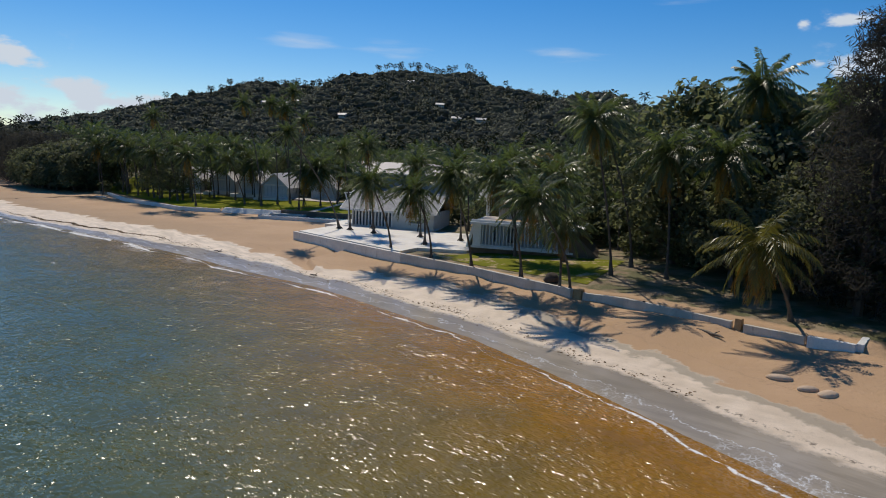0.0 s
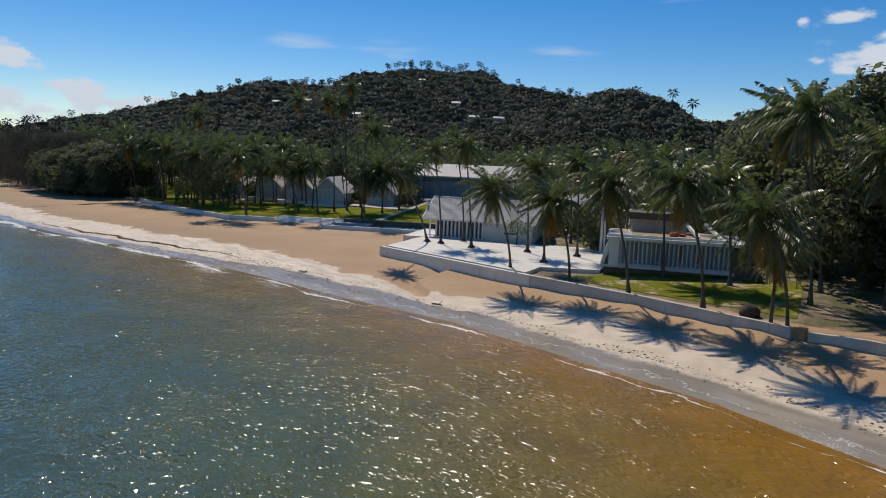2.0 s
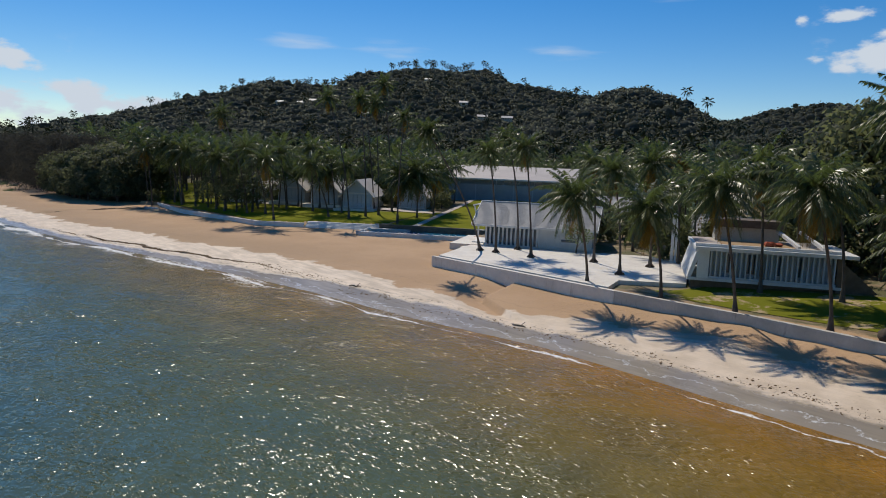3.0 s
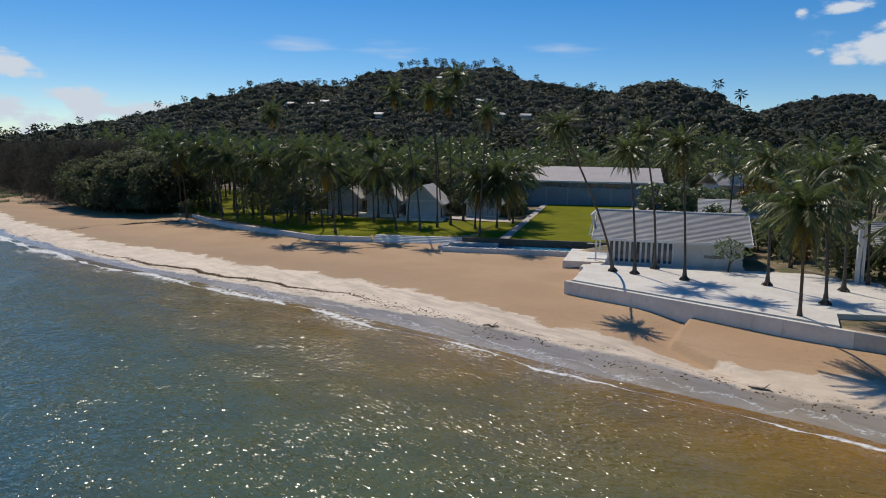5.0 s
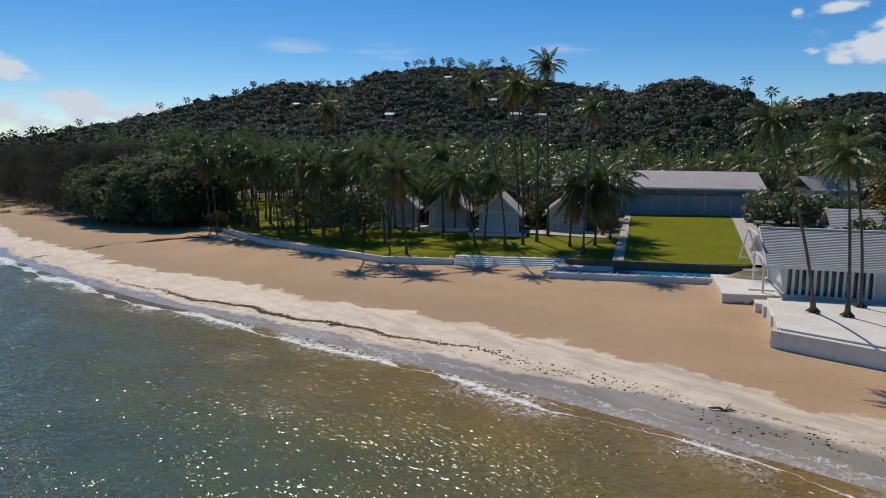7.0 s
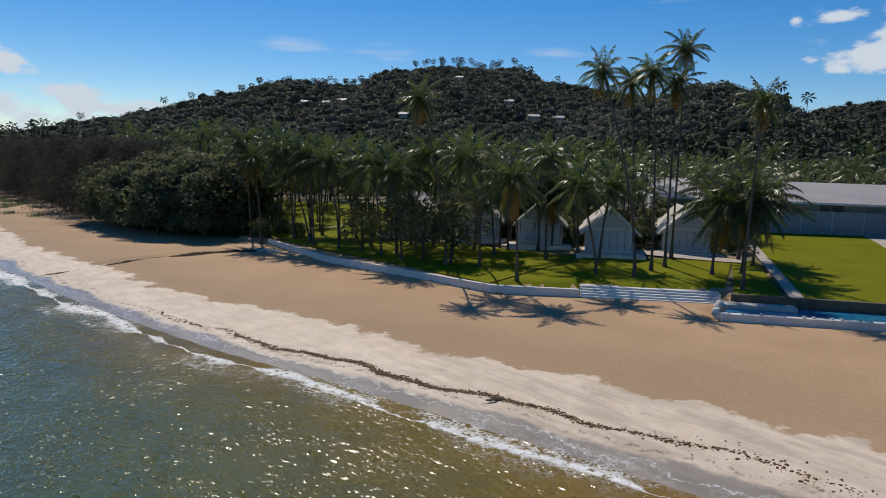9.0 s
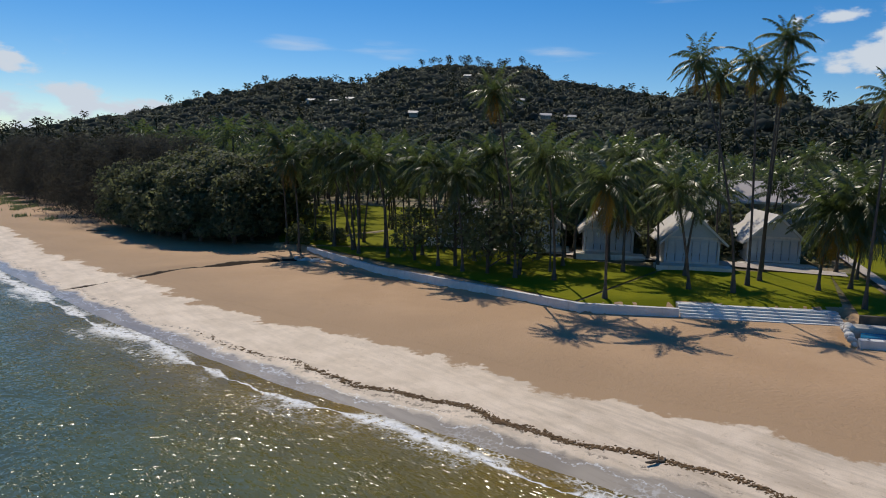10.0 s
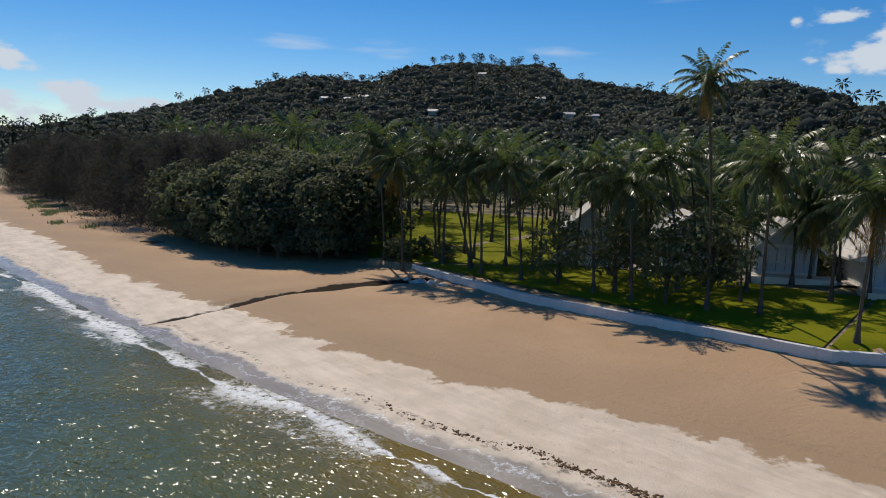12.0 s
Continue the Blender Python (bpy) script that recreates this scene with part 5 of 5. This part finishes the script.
# ---- broad-leaved trees ----
def leaf_quads(rng, centres, radii, per, size, squash=0.8, droop=0.0, aspect=1.0, tumble=0.55):
    """Small leaf sheets spread over and inside lumpy clumps."""
    n = len(centres) * per
    d = rng.normal(size=(n, 3))
    d /= np.linalg.norm(d, axis=1, keepdims=True)
    r = rng.uniform(0.55, 1.0, (n, 1)) ** 0.5
    c = np.repeat(np.asarray(centres, float), per, 0)
    rad = np.repeat(np.asarray(radii, float), per)[:, None]
    p = c + d * r * rad * np.array([1, 1, squash])
    nrm = d + rng.normal(size=(n, 3)) * tumble + np.array([0, 0, 0.45])
    nrm /= np.linalg.norm(nrm, axis=1, keepdims=True)
    t = np.cross(nrm, rng.normal(size=(n, 3)))
    t /= np.linalg.norm(t, axis=1, keepdims=True)
    if droop:
        t = t * (1 - droop) + np.array([0, 0, -1.0]) * droop
        t /= np.linalg.norm(t, axis=1, keepdims=True)
    b = np.cross(nrm, t)
    s = size * rng.uniform(0.6, 1.3, (n, 1))
    v = np.stack([p - t * s, p + b * s * 0.55 * aspect, p + t * s, p - b * s * 0.55 * aspect], 1).reshape(-1, 3)
    return v, np.arange(4 * n).reshape(-1, 4)


def tree_parts(seed, hgt, spread, clumps, per, leaf, low=0.15, squash=0.75):
    """Trunk with limbs, and a crown of leaf clumps with an uneven outline."""
    rng = np.random.default_rng(seed)
    b = Build()
    b.tube([(0, 0, -0.3), (0.1, 0.05, hgt * 0.25), (0.25, -0.1, hgt * 0.55), (0.1, 0.1, hgt * 0.8)], [hgt * 0.030, hgt * 0.024, hgt * 0.016, 0.05], 7)
    cs, rs = [], []
    for k in range(clumps):
        f = (k + 0.5) / clumps
        z = hgt * (low + (0.92 - low) * f)
        reach = spread * (0.45 + 0.6 * math.sin(math.pi * min(1, 0.25 + 0.75 * f))) * rng.uniform(0.35, 1.0)
        if f > 0.88:
            reach *= 0.5
        a = k * 2.39996 + rng.uniform(-0.4, 0.4)
        c = (reach * math.cos(a), reach * math.sin(a), z)
        cs.append(c)
        rs.append(spread * rng.uniform(0.24, 0.42))
        if k % 2 == 0:
            z0 = max(0.1 * hgt, z - reach * 0.7)
            b.tube([(0.1, 0, z0), (c[0] * 0.5, c[1] * 0.5, (z0 + z) / 2 + 0.2), c], [hgt * 0.012, hgt * 0.008, 0.03], 5)
    v, f = leaf_quads(rng, cs, rs, per, leaf, squash)
    return b.mesh("trunk"), mesh_arrays("crown", v, f)


def broad_tree(name, x, y, label, parts, mat, bark="bark_dark", size=1.0, turn=0.0, group="", sink=0.0):
    t = thing(name, pose(x, y, height(x, y) - sink, 0, 0, turn) @ Matrix.Diagonal((size, size, size, 1)), label, "tree", group)
    crown = next((me for me in bpy.data.meshes if me.name.startswith(parts[1].name + "~" + mat)), None)
    if not parts[1].materials:
        parts[1].materials.append(M[mat])
    elif parts[1].materials[0] != M[mat]:
        if crown is None:
            crown = parts[1].copy()
            crown.name = parts[1].name + "~" + mat
            crown.materials.clear()
            crown.materials.append(M[mat])
        parts = (parts[0], crown)
    part("trunk", parts[0], M[bark], t)
    part("crown", parts[1], M[mat], t)
    return t


SHORE = [tree_parts(60 + k, 11.5, 5.2, 54, 130, 0.32, 0.2) for k in range(2)] + [tree_parts(62, 11.5, 5.4, 46, 95, 0.38, 0.2)]
BIG = [tree_parts(70 + k, 21.0, 9.0, 56, 110, 0.49, 0.22) for k in range(2)]
SHRUB = [tree_parts(80 + k, 3.2, 2.0, 18, 60, 0.22, 0.12) for k in range(2)]
random.seed(31)
for k in range(26):
    u = 108.0 + 28.5 * (k / 25) + random.uniform(-1.5, 1.5)
    front = np.interp(u, [106, 109, 114, 124, 140], [-3.5, -6.5, -8.5, -10.5, -9.0])
    v = front + (k % 3) * 5.0 + random.uniform(-0.8, 0.8)
    x, y = to_xy(u, v)
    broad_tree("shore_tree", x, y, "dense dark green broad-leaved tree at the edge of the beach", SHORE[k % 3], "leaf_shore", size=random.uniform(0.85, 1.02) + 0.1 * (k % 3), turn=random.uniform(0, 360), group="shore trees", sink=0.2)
for x, y, s in ((25, 98, 1.08), (33, 92, 1.0), (42, 84, 1.0), (44, 98, 1.1), (36, 108, 1.1), (20, 112, 0.95), (52, 90, 1.1), (30, 124, 1.0), (48, 112, 1.1), (60, 104, 1.1)):
    broad_tree("forest_tree", x, y, "tall dark broad-leaved tree with sunlit top leaves", BIG[(x + y) % 2], "leaf", size=s, turn=x * 37.0, group="trees of the dark grove")
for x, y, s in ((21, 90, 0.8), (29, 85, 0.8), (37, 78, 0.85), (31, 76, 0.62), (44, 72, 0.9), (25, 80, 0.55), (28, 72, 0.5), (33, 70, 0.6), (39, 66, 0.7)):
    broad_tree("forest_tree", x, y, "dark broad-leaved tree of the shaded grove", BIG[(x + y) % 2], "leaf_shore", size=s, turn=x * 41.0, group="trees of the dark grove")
for x, y, s in ((22, 88, 1.2), (28, 83, 1.3), (33, 78, 1.3), (38, 72, 1.4), (26, 92, 1.3), (41, 66, 1.5), (18, 95, 1.2), (35, 70, 1.1), (46, 74, 1.6)):
    broad_tree("undergrowth_shrub", x, y, "dark leafy undergrowth shrub in deep shade", SHRUB[(x + y) % 2], "leaf", size=s, turn=x * 31.0, group="undergrowth of the grove")
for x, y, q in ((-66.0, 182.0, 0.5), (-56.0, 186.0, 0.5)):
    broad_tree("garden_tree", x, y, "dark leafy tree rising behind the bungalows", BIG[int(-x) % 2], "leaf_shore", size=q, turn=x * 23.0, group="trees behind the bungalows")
broad_tree("yellow_tree", 8.0, 168.0, "rounded tree with yellowing orange-green leaves", tree_parts(91, 11.5, 5.4, 40, 130, 0.4, 0.1), "leaf_yellow")
broad_tree("yellow_tree", 15.0, 172.0, "rounded tree with yellowing orange-green leaves", tree_parts(92, 9.0, 4.6, 40, 120, 0.4, 0.1), "leaf_yellow")
for x, y, s in ((-11.5, 172.0, 1.7), (-8.0, 170.0, 1.8), (-4.5, 168.5, 1.6), (-1.5, 166.0, 1.6), (2.0, 160.0, 1.5), (6.0, 150.0, 1.5), (-7.0, 150.0, 1.3), (0.0, 142.0, 1.5), (9.0, 140.0, 1.7), (-5.5, 134.0, 1.2), (3.0, 131.0, 1.2), (-9.0, 141.0, 1.2)):
    broad_tree("frangipani_shrub", x, y, "grey-green leafy shrub behind the pavilion", SHRUB[abs(int(x + y)) % 2], "leaf_light", size=s, turn=x * 29.0 + 11, group="shrubs behind the pavilion")
broad_tree("frangipani", -14.2, 117.2, "small bare-stemmed frangipani tree against the pavilion wall", tree_parts(95, 4.3, 2.0, 12, 26, 0.2, 0.45), "leaf_light", sink=0.0)
for k, (x, y, q) in enumerate(((-47.5, 176.5, 1.5), (-44.0, 178.0, 1.7), (-40.0, 177.0, 1.6), (-37.6, 171.5, 1.3), (-37.2, 166.5, 1.1), (-48.0, 169.5, 1.2), (-57.5, 176.0, 1.5), (-52.5, 178.0, 1.7), (-62.0, 181.0, 1.6), (-68.0, 184.0, 1.7), (-56.8, 170.0, 1.0), (-75.5, 178.0, 1.3), (-66.2, 177.0, 1.2), (-73.0, 187.0, 1.8))):
    broad_tree("garden_shrub", x, y, "dense green garden shrub between the bungalows and the hall", SHRUB[k % 2], "leaf", size=q, turn=k * 67.0, group="shrubs behind the bungalows")
for x, y, q in ((-2.0, 116.0, 1.5), (3.0, 115.0, 1.6), (8.0, 110.5, 1.7), (12.0, 106.0, 1.7), (15.0, 110.0, 1.8), (6.0, 118.0, 1.6), (-4.0, 127.0, 1.5), (11.5, 115.5, 1.8), (16.0, 117.0, 1.9), (14.0, 126.0, 1.7), (-9.5, 130.5, 1.3), (17.0, 103.0, 1.6)):
    broad_tree("backyard_shrub", x, y, "dense dark green shrub in the shade behind the colonnade", SHRUB[abs(int(x * 2 + y)) % 2], "leaf", size=q, turn=x * 53.0, group="shrubs behind the colonnade")
OPEN = [tree_parts(85 + k, 8.2, 3.7, 26, 60, 0.25, 0.3) for k in range(2)]
for k, (x, y, q) in enumerate(((-73.2, 155.6, 1.05), (-76.6, 156.2, 0.9), (-80.4, 160.2, 1.0), (-85.6, 163.6, 0.85))):
    broad_tree("lawn_shrub_tree", x, y, "spreading olive-brown tree with many thin stems on the lawn", OPEN[k % 2], "leaf", size=q, turn=k * 83.0, group="small trees on the lawn")
for k, (x, y, q) in enumerate(((-103.4, 175.4, 0.9), (-100.8, 178.4, 0.8), (-98.0, 176.0, 0.7))):
    broad_tree("lawn_shrub", x, y, "low green shrub at the end of the beach wall", SHRUB[k % 2], "leaf", size=q, turn=k * 71.0, group="shrubs by the wall")


# ---- casuarinas ----
def casuarina_parts(seed, hgt, spread, dense=30, leaf=0.4):
    rng = np.random.default_rng(seed)
    b = Build().tube([(0, 0, -0.3), (0.15, 0, hgt * 0.4), (-0.1, 0.1, hgt * 0.96)], [hgt * 0.016, hgt * 0.011, 0.03], 7)
    cs, rs = [], []
    for k in range(80):
        f = (k + 0.5) / 80
        z = hgt * (0.04 + 0.92 * f)
        L = spread * (1.0 - 0.75 * f ** 2.2) * rng.uniform(0.5, 1.0)
        a = k * 2.39996
        if k % 3 == 0:
            b.tube([(0, 0, z - L * 0.25), (L * math.cos(a) * 0.9, L * math.sin(a) * 0.9, z + L * 0.12)], [0.05, 0.015], 4)
        for q in (0.45, 0.75, 1.0):
            cs.append((L * q * math.cos(a), L * q * math.sin(a), z + 0.1 * L * q))
            rs.append(0.2 * spread * rng.uniform(0.6, 1.4))
    v, f = leaf_quads(rng, cs, rs, dense, leaf, 0.9, 0.25, 0.22)
    return b.mesh("trunk"), mesh_arrays("crown", v, f)


CAS = [casuarina_parts(100 + k, 13.0, 7.4) for k in range(2)]
random.seed(33)
for k in range(32):
    u = 130 + 130 * k / 31 + random.uniform(-2, 2)
    v = -8 + (k % 3) * 7 + random.uniform(-1.5, 1.5)
    x, y = to_xy(u, v)
    broad_tree("casuarina", x, y, "soft dark feathery casuarina along the beach", CAS[k % 2], "needle", size=random.uniform(0.8, 1.2), turn=k * 77.0, group="casuarinas of the far beach")
TALL = casuarina_parts(110, 27.0, 7.0, 80, 0.41)
broad_tree("tall_casuarina", 32.0, 66.5, "tall feathery casuarina beside the sea wall", TALL, "needle")
broad_tree("tall_casuarina", 37.0, 59.5, "tall feathery casuarina beside the sea wall", TALL, "needle", turn=130, size=0.9)
broad_tree("tall_casuarina", 44.0, 70.0, "tall feathery casuarina behind the sea wall", TALL, "needle", turn=220, size=1.0)


# ---- forest of the hills and the far shore ----
def lattice(rng, x0, x1, y0, y1, gap):
    """Loosely even sites over a stretch of land, clear of the houses and the beach."""
    gx, gy = np.meshgrid(np.arange(x0, x1, gap), np.arange(y0, y1, gap))
    x = gx.ravel() + rng.uniform(-0.5, 0.5, gx.size) * gap
    y = gy.ravel() + rng.uniform(-0.5, 0.5, gx.size) * gap
    ok = to_uv(x, y)[1] > 10
    for a, b, c, d in KEEP_OUT + [(-40, 40, 130, 200)]:
        ok &= ~((x > a) & (x < b) & (y > c) & (y < d))
    for hx, hy, w in HILL_HOMES:
        ok &= ~((abs(x - hx) < w * 0.8) & (y > hy - 26) & (y < hy + 6))
    return x[ok], y[ok]


def canopy(name, boxes, label, seed):
    """Tree tops of many small leaf sheets, packed over the slopes."""
    rng = np.random.default_rng(seed)
    bm = bmesh.new()
    bmesh.ops.create_icosphere(bm, subdivisions=1, radius=1.0)
    ball = np.array([tuple(v.co) for v in bm.verts])
    tri = np.array([[v.index for v in f.verts] for f in bm.faces])
    bm.free()
    vs, fs, o = [], [], 0
    for gap, x0, x1, y0, y1, per, leaf in boxes:
        x, y = lattice(rng, x0, x1, y0, y1, gap)
        z = land(x, y)[0]
        r = gap * rng.uniform(0.62, 0.95, len(x)) * rng.choice([0.7, 0.9, 1.0, 1.4], len(x))
        c = np.stack([x, y, z + r * 0.25 + rng.uniform(0, 1.2, len(x)) + rng.uniform(1.0, 3.0, len(x)) * (rng.random(len(x)) < 0.1)], -1)
        v, f = leaf_quads(rng, c, r, per, leaf, 0.62, tumble=1.0)
        vs.append(v)
        fs += [f[:, [0, 1, 2]] + o, f[:, [0, 2, 3]] + o]
        o += len(v)
        # the closed crown under the loose leaves
        knot = ball[None] * rng.uniform(0.5, 0.8, (len(x), len(ball), 1)) * np.array([1, 1, 0.7]) * r[:, None, None] + c[:, None]
        vs.append(knot.reshape(-1, 3))
        fs.append((np.arange(len(x))[:, None, None] * len(ball) + tri[None]).reshape(-1, 3) + o)
        o += len(x) * len(ball)
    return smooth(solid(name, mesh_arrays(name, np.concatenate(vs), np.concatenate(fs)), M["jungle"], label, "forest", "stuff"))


def leafy_forest(name, boxes, label, seed):
    rng = np.random.default_rng(seed)
    vs, fs, o = [], [], 0
    for n, x0, x1, y0, y1, r0, r1, per, lift in boxes:
        x, y = rng.uniform(x0, x1, n), rng.uniform(y0, y1, n)
        ok = to_uv(x, y)[1] > 12
        for a, b, c, d in KEEP_OUT + [(-40, 40, 130, 200)]:
            ok &= ~((x > a) & (x < b) & (y > c) & (y < d))
        x, y = x[ok], y[ok]
        z = land(x, y)[0]
        r = rng.uniform(r0, r1, len(x)) * rng.choice([0.7, 1.0, 1.3], len(x))
        v, f = leaf_quads(rng, np.stack([x, y, z + r * lift], -1), r, int(per * 0.6), 0.78, 0.95)
        vs.append(v)
        fs.append(f + o)
        o += len(v)
    return solid(name, mesh_arrays(name, np.concatenate(vs), np.concatenate(fs)), M["leaf"], label, "forest", "stuff")


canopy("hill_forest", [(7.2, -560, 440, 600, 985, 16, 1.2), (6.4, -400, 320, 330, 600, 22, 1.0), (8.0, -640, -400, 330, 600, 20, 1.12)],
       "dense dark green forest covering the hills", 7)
leafy_forest("lowland_forest", [(420, -260, 90, 250, 345, 2.5, 4.2, 120, 0.8), (200, 10, 110, 195, 300, 2.5, 4.5, 170, 0.8), (240, -420, -140, 215, 360, 3.0, 5.0, 120, 1.0), (90, 45, 110, 60, 190, 3.0, 5.0, 170, 1.0)],
             "tangled dark green trees behind the palm grove", 8)


def ridge_palms():
    """Palms far off, on the ridge and in the plantation, joined."""
    rng = random.Random(9)
    heads = []
    for s in range(3):
        q = random.Random(s)
        vs, fs, o = [], [], 0
        for k in range(14):
            v, f = frond(3.9, radians(75 - 120 * k / 14), radians(60), 4, q, 2.0, 1.1)
            v = rot_z(v, k * 2.4)
            vs.append(v)
            fs.append(f + o)
            o += len(v)
        heads.append((np.concatenate(vs), np.concatenate(fs)))
    tv = np.array([(0.2, 0, 0), (-0.1, 0.17, 0), (-0.1, -0.17, 0), (0.2, 0, 1), (-0.1, 0.17, 1), (-0.1, -0.17, 1)])
    tf = np.array([(0, 1, 4, 3), (1, 2, 5, 4), (2, 0, 3, 5)])
    vs, fs, o = [], [], 0
    sites = []
    for k in range(340):
        sites.append((rng.uniform(-330, 120), rng.uniform(262, 420), rng.uniform(10, 15), 1.0))
    for k in range(150):
        sites.append((rng.uniform(-420, -150), rng.uniform(230, 330), rng.uniform(6, 9), 1.0))
    for k in range(110):
        sites.append((rng.uniform(-500, 60), rng.uniform(900, 985), rng.uniform(10, 15), 1.1))
    for k in range(110):
        sites.append((rng.uniform(-480, 120), rng.uniform(420, 820), rng.uniform(10, 14), 1.1))
    for x, y, h, s in sites:
        u, v = to_uv(x, y)
        if v < 12 or any(a < x < b and c < y < d for a, b, c, d in KEEP_OUT):
            continue
        z = height(x, y)
        hv, hf = heads[int(abs(x)) % 3]
        hv = rot_z(hv, x) * s + np.array([x, y, z + h])
        t = tv * np.array([1, 1, h]) + np.array([x, y, z])
        vs += [t, hv]
        fs += [tf + o, hf + o + 6]
        o += 6 + len(hv)
    return solid("far_palms", mesh_arrays("far_palms", np.concatenate(vs), np.concatenate(fs)), M["far_frond"], "countless coconut palms of the plantation and the ridge", "palm forest", "stuff")


ridge_palms()


# ---- on the sand ----
def drift(name, x, y, length, r, turn, label):
    rng = random.Random(int(x * 10))
    z = height(x, y)
    pts = [(length * (k / 5 - 0.5), rng.uniform(-0.12, 0.12), r * 0.7 + rng.uniform(0, 0.08)) for k in range(6)]
    ob = solid(name, Build().tube(pts, [r * q for q in (0.5, 0.9, 1.0, 0.95, 0.8, 0.3)], 7).tube([pts[3], (pts[3][0] + 0.3, 0.35, 0.4)], [r * 0.5, 0.02], 5), M["timber_and_shade"], label, "driftwood", "thing")
    ob.matrix_world = pose(x, y, z, 0, 0, turn)


drift("driftwood_log", -39.5, 96.4, 1.5, 0.08, -20, "dark driftwood branch on the wet sand")
drift("driftwood_log", -22.0, 83.0, 1.5, 0.07, -35, "dark driftwood stick beside the stream bed")
drift("driftwood_log", -67.0, 113.8, 1.3, 0.09, 30, "dark driftwood root among the seaweed")
drift("driftwood_log", -140.0, 187.0, 3.5, 0.16, 10, "long grey driftwood log high on the sand")
drift("driftwood_log", 18.0, 61.0, 3.0, 0.14, -60, "bleached branch fallen against the sea wall")


def seaweed():
    rng = random.Random(15)
    b = Build()
    for k in range(5200):
        u = rng.gauss(36, 11) if k < 4200 else rng.uniform(-75, 20)
        if u > 66:
            continue
        d = np.interp(u, [-75, -20, -5, 1, 14, 25, 34, 50, 66], [4.6, 2.9, 2.7, 3.9, 4.6, 3.9, 3.1, 2.8, 2.6]) + 0.3 * math.sin(u * 0.5) + 0.14 * math.sin(u * 1.3)
        x, y = to_xy(u, np.interp(u, WATER_U, WATER_V) + d + rng.gauss(0, 0.15 if k < 4200 else 0.55))
        r, a = 0.03 + 0.10 * rng.random() ** 2.0, rng.uniform(0, 3.14)
        q, z = r * rng.uniform(0.3, 0.7), height(x, y)
        c, s = math.cos(a), math.sin(a)
        b.add([(x + i * r * c - j * q * s, y + i * r * s + j * q * c, z + h) for h, f in ((-0.02, 1), (q * 0.7, 0.6)) for i, j in ((-f, -f), (f, -f), (f, f), (-f, f))],
              [(4, 5, 6, 7), (0, 1, 5, 4), (1, 2, 6, 5), (2, 3, 7, 6), (3, 0, 4, 7)])
    solid("seaweed", b, M["weed"], "brown line of washed-up seaweed and twigs", "seaweed", "stuff")




def dune_grass():
    rng = np.random.default_rng(18)
    n = 1500
    q = rng.integers(0, 22, n)
    a, b = rng.uniform(-205, -158, 22)[q] + rng.normal(0, 0.7, n), rng.normal(0, 1.8, 22)[q] + rng.normal(0, 0.7, n)
    x, y = a + b * 0.4, 247 + (a + 200) * -1.12 + b
    n = len(x)
    z = land(x, y)[0]
    t = rng.uniform(0, 6.28, n)
    lean, h = rng.uniform(0.1, 0.5, n), rng.uniform(0.25, 0.7, n)
    c, s = np.cos(t), np.sin(t)
    v = np.stack([np.stack([x - 0.12 * s, y + 0.12 * c, z - 0.05], -1), np.stack([x + 0.12 * s, y - 0.12 * c, z - 0.05], -1), np.stack([x + lean * c, y + lean * s, z + h], -1)], 1)
    solid("dune_grass", mesh_arrays("dune_grass", v.reshape(-1, 3), np.arange(3 * n).reshape(-1, 3)), M["leaf_light"], "pale straw-green dune grass on the sand", "grass", "stuff")


seaweed()
dune_grass()
for k, (x, y, r, turn) in enumerate(((19.9, 50.9, 0.62, -15), (21.0, 48.9, 0.55, 10), (21.9, 48.0, 0.62, 35))):
    ob = smooth(solid("sandbag", Build().lump((0, 0, 0), r, k + 70, 0.45, 10, 0.15), M["sandbag"], "half-buried tan sandbag at the end of the wall", "sandbag", "thing"))
    ob.matrix_world = pose(x, y, height(x, y) + r * 0.08, 0, 0, turn) @ Matrix.Diagonal((1.4, 0.85, 1, 1))
for k, (x, y, r) in enumerate(((-99.9, 166.6, 0.7), (-98.4, 165.7, 0.55), (-101.4, 167.8, 0.5), (-97.2, 164.6, 0.4))):
    ob = smooth(solid("rubble_block", Build().lump((0, 0, 0), r, k + 90, 0.5, 9, 0.5), M["rock"], "pale broken concrete block at the end of the beach wall", "rubble", "thing"))
    ob.matrix_world = pose(x, y, height(x, y) + r * 0.15, 0, 0, 50 * k) @ Matrix.Diagonal((1.5, 0.9, 1, 1))
rock = smooth(solid("dark_boulder", Build().lump((0, 0, 0), 0.9, 77, 0.75, 10, 0.3), M["fiber"], "dark boulder on the sandy strip behind the wall", "rock", "thing"))
rock.matrix_world = pose(5.7, 77.4, height(5.7, 77.4) + 0.4)
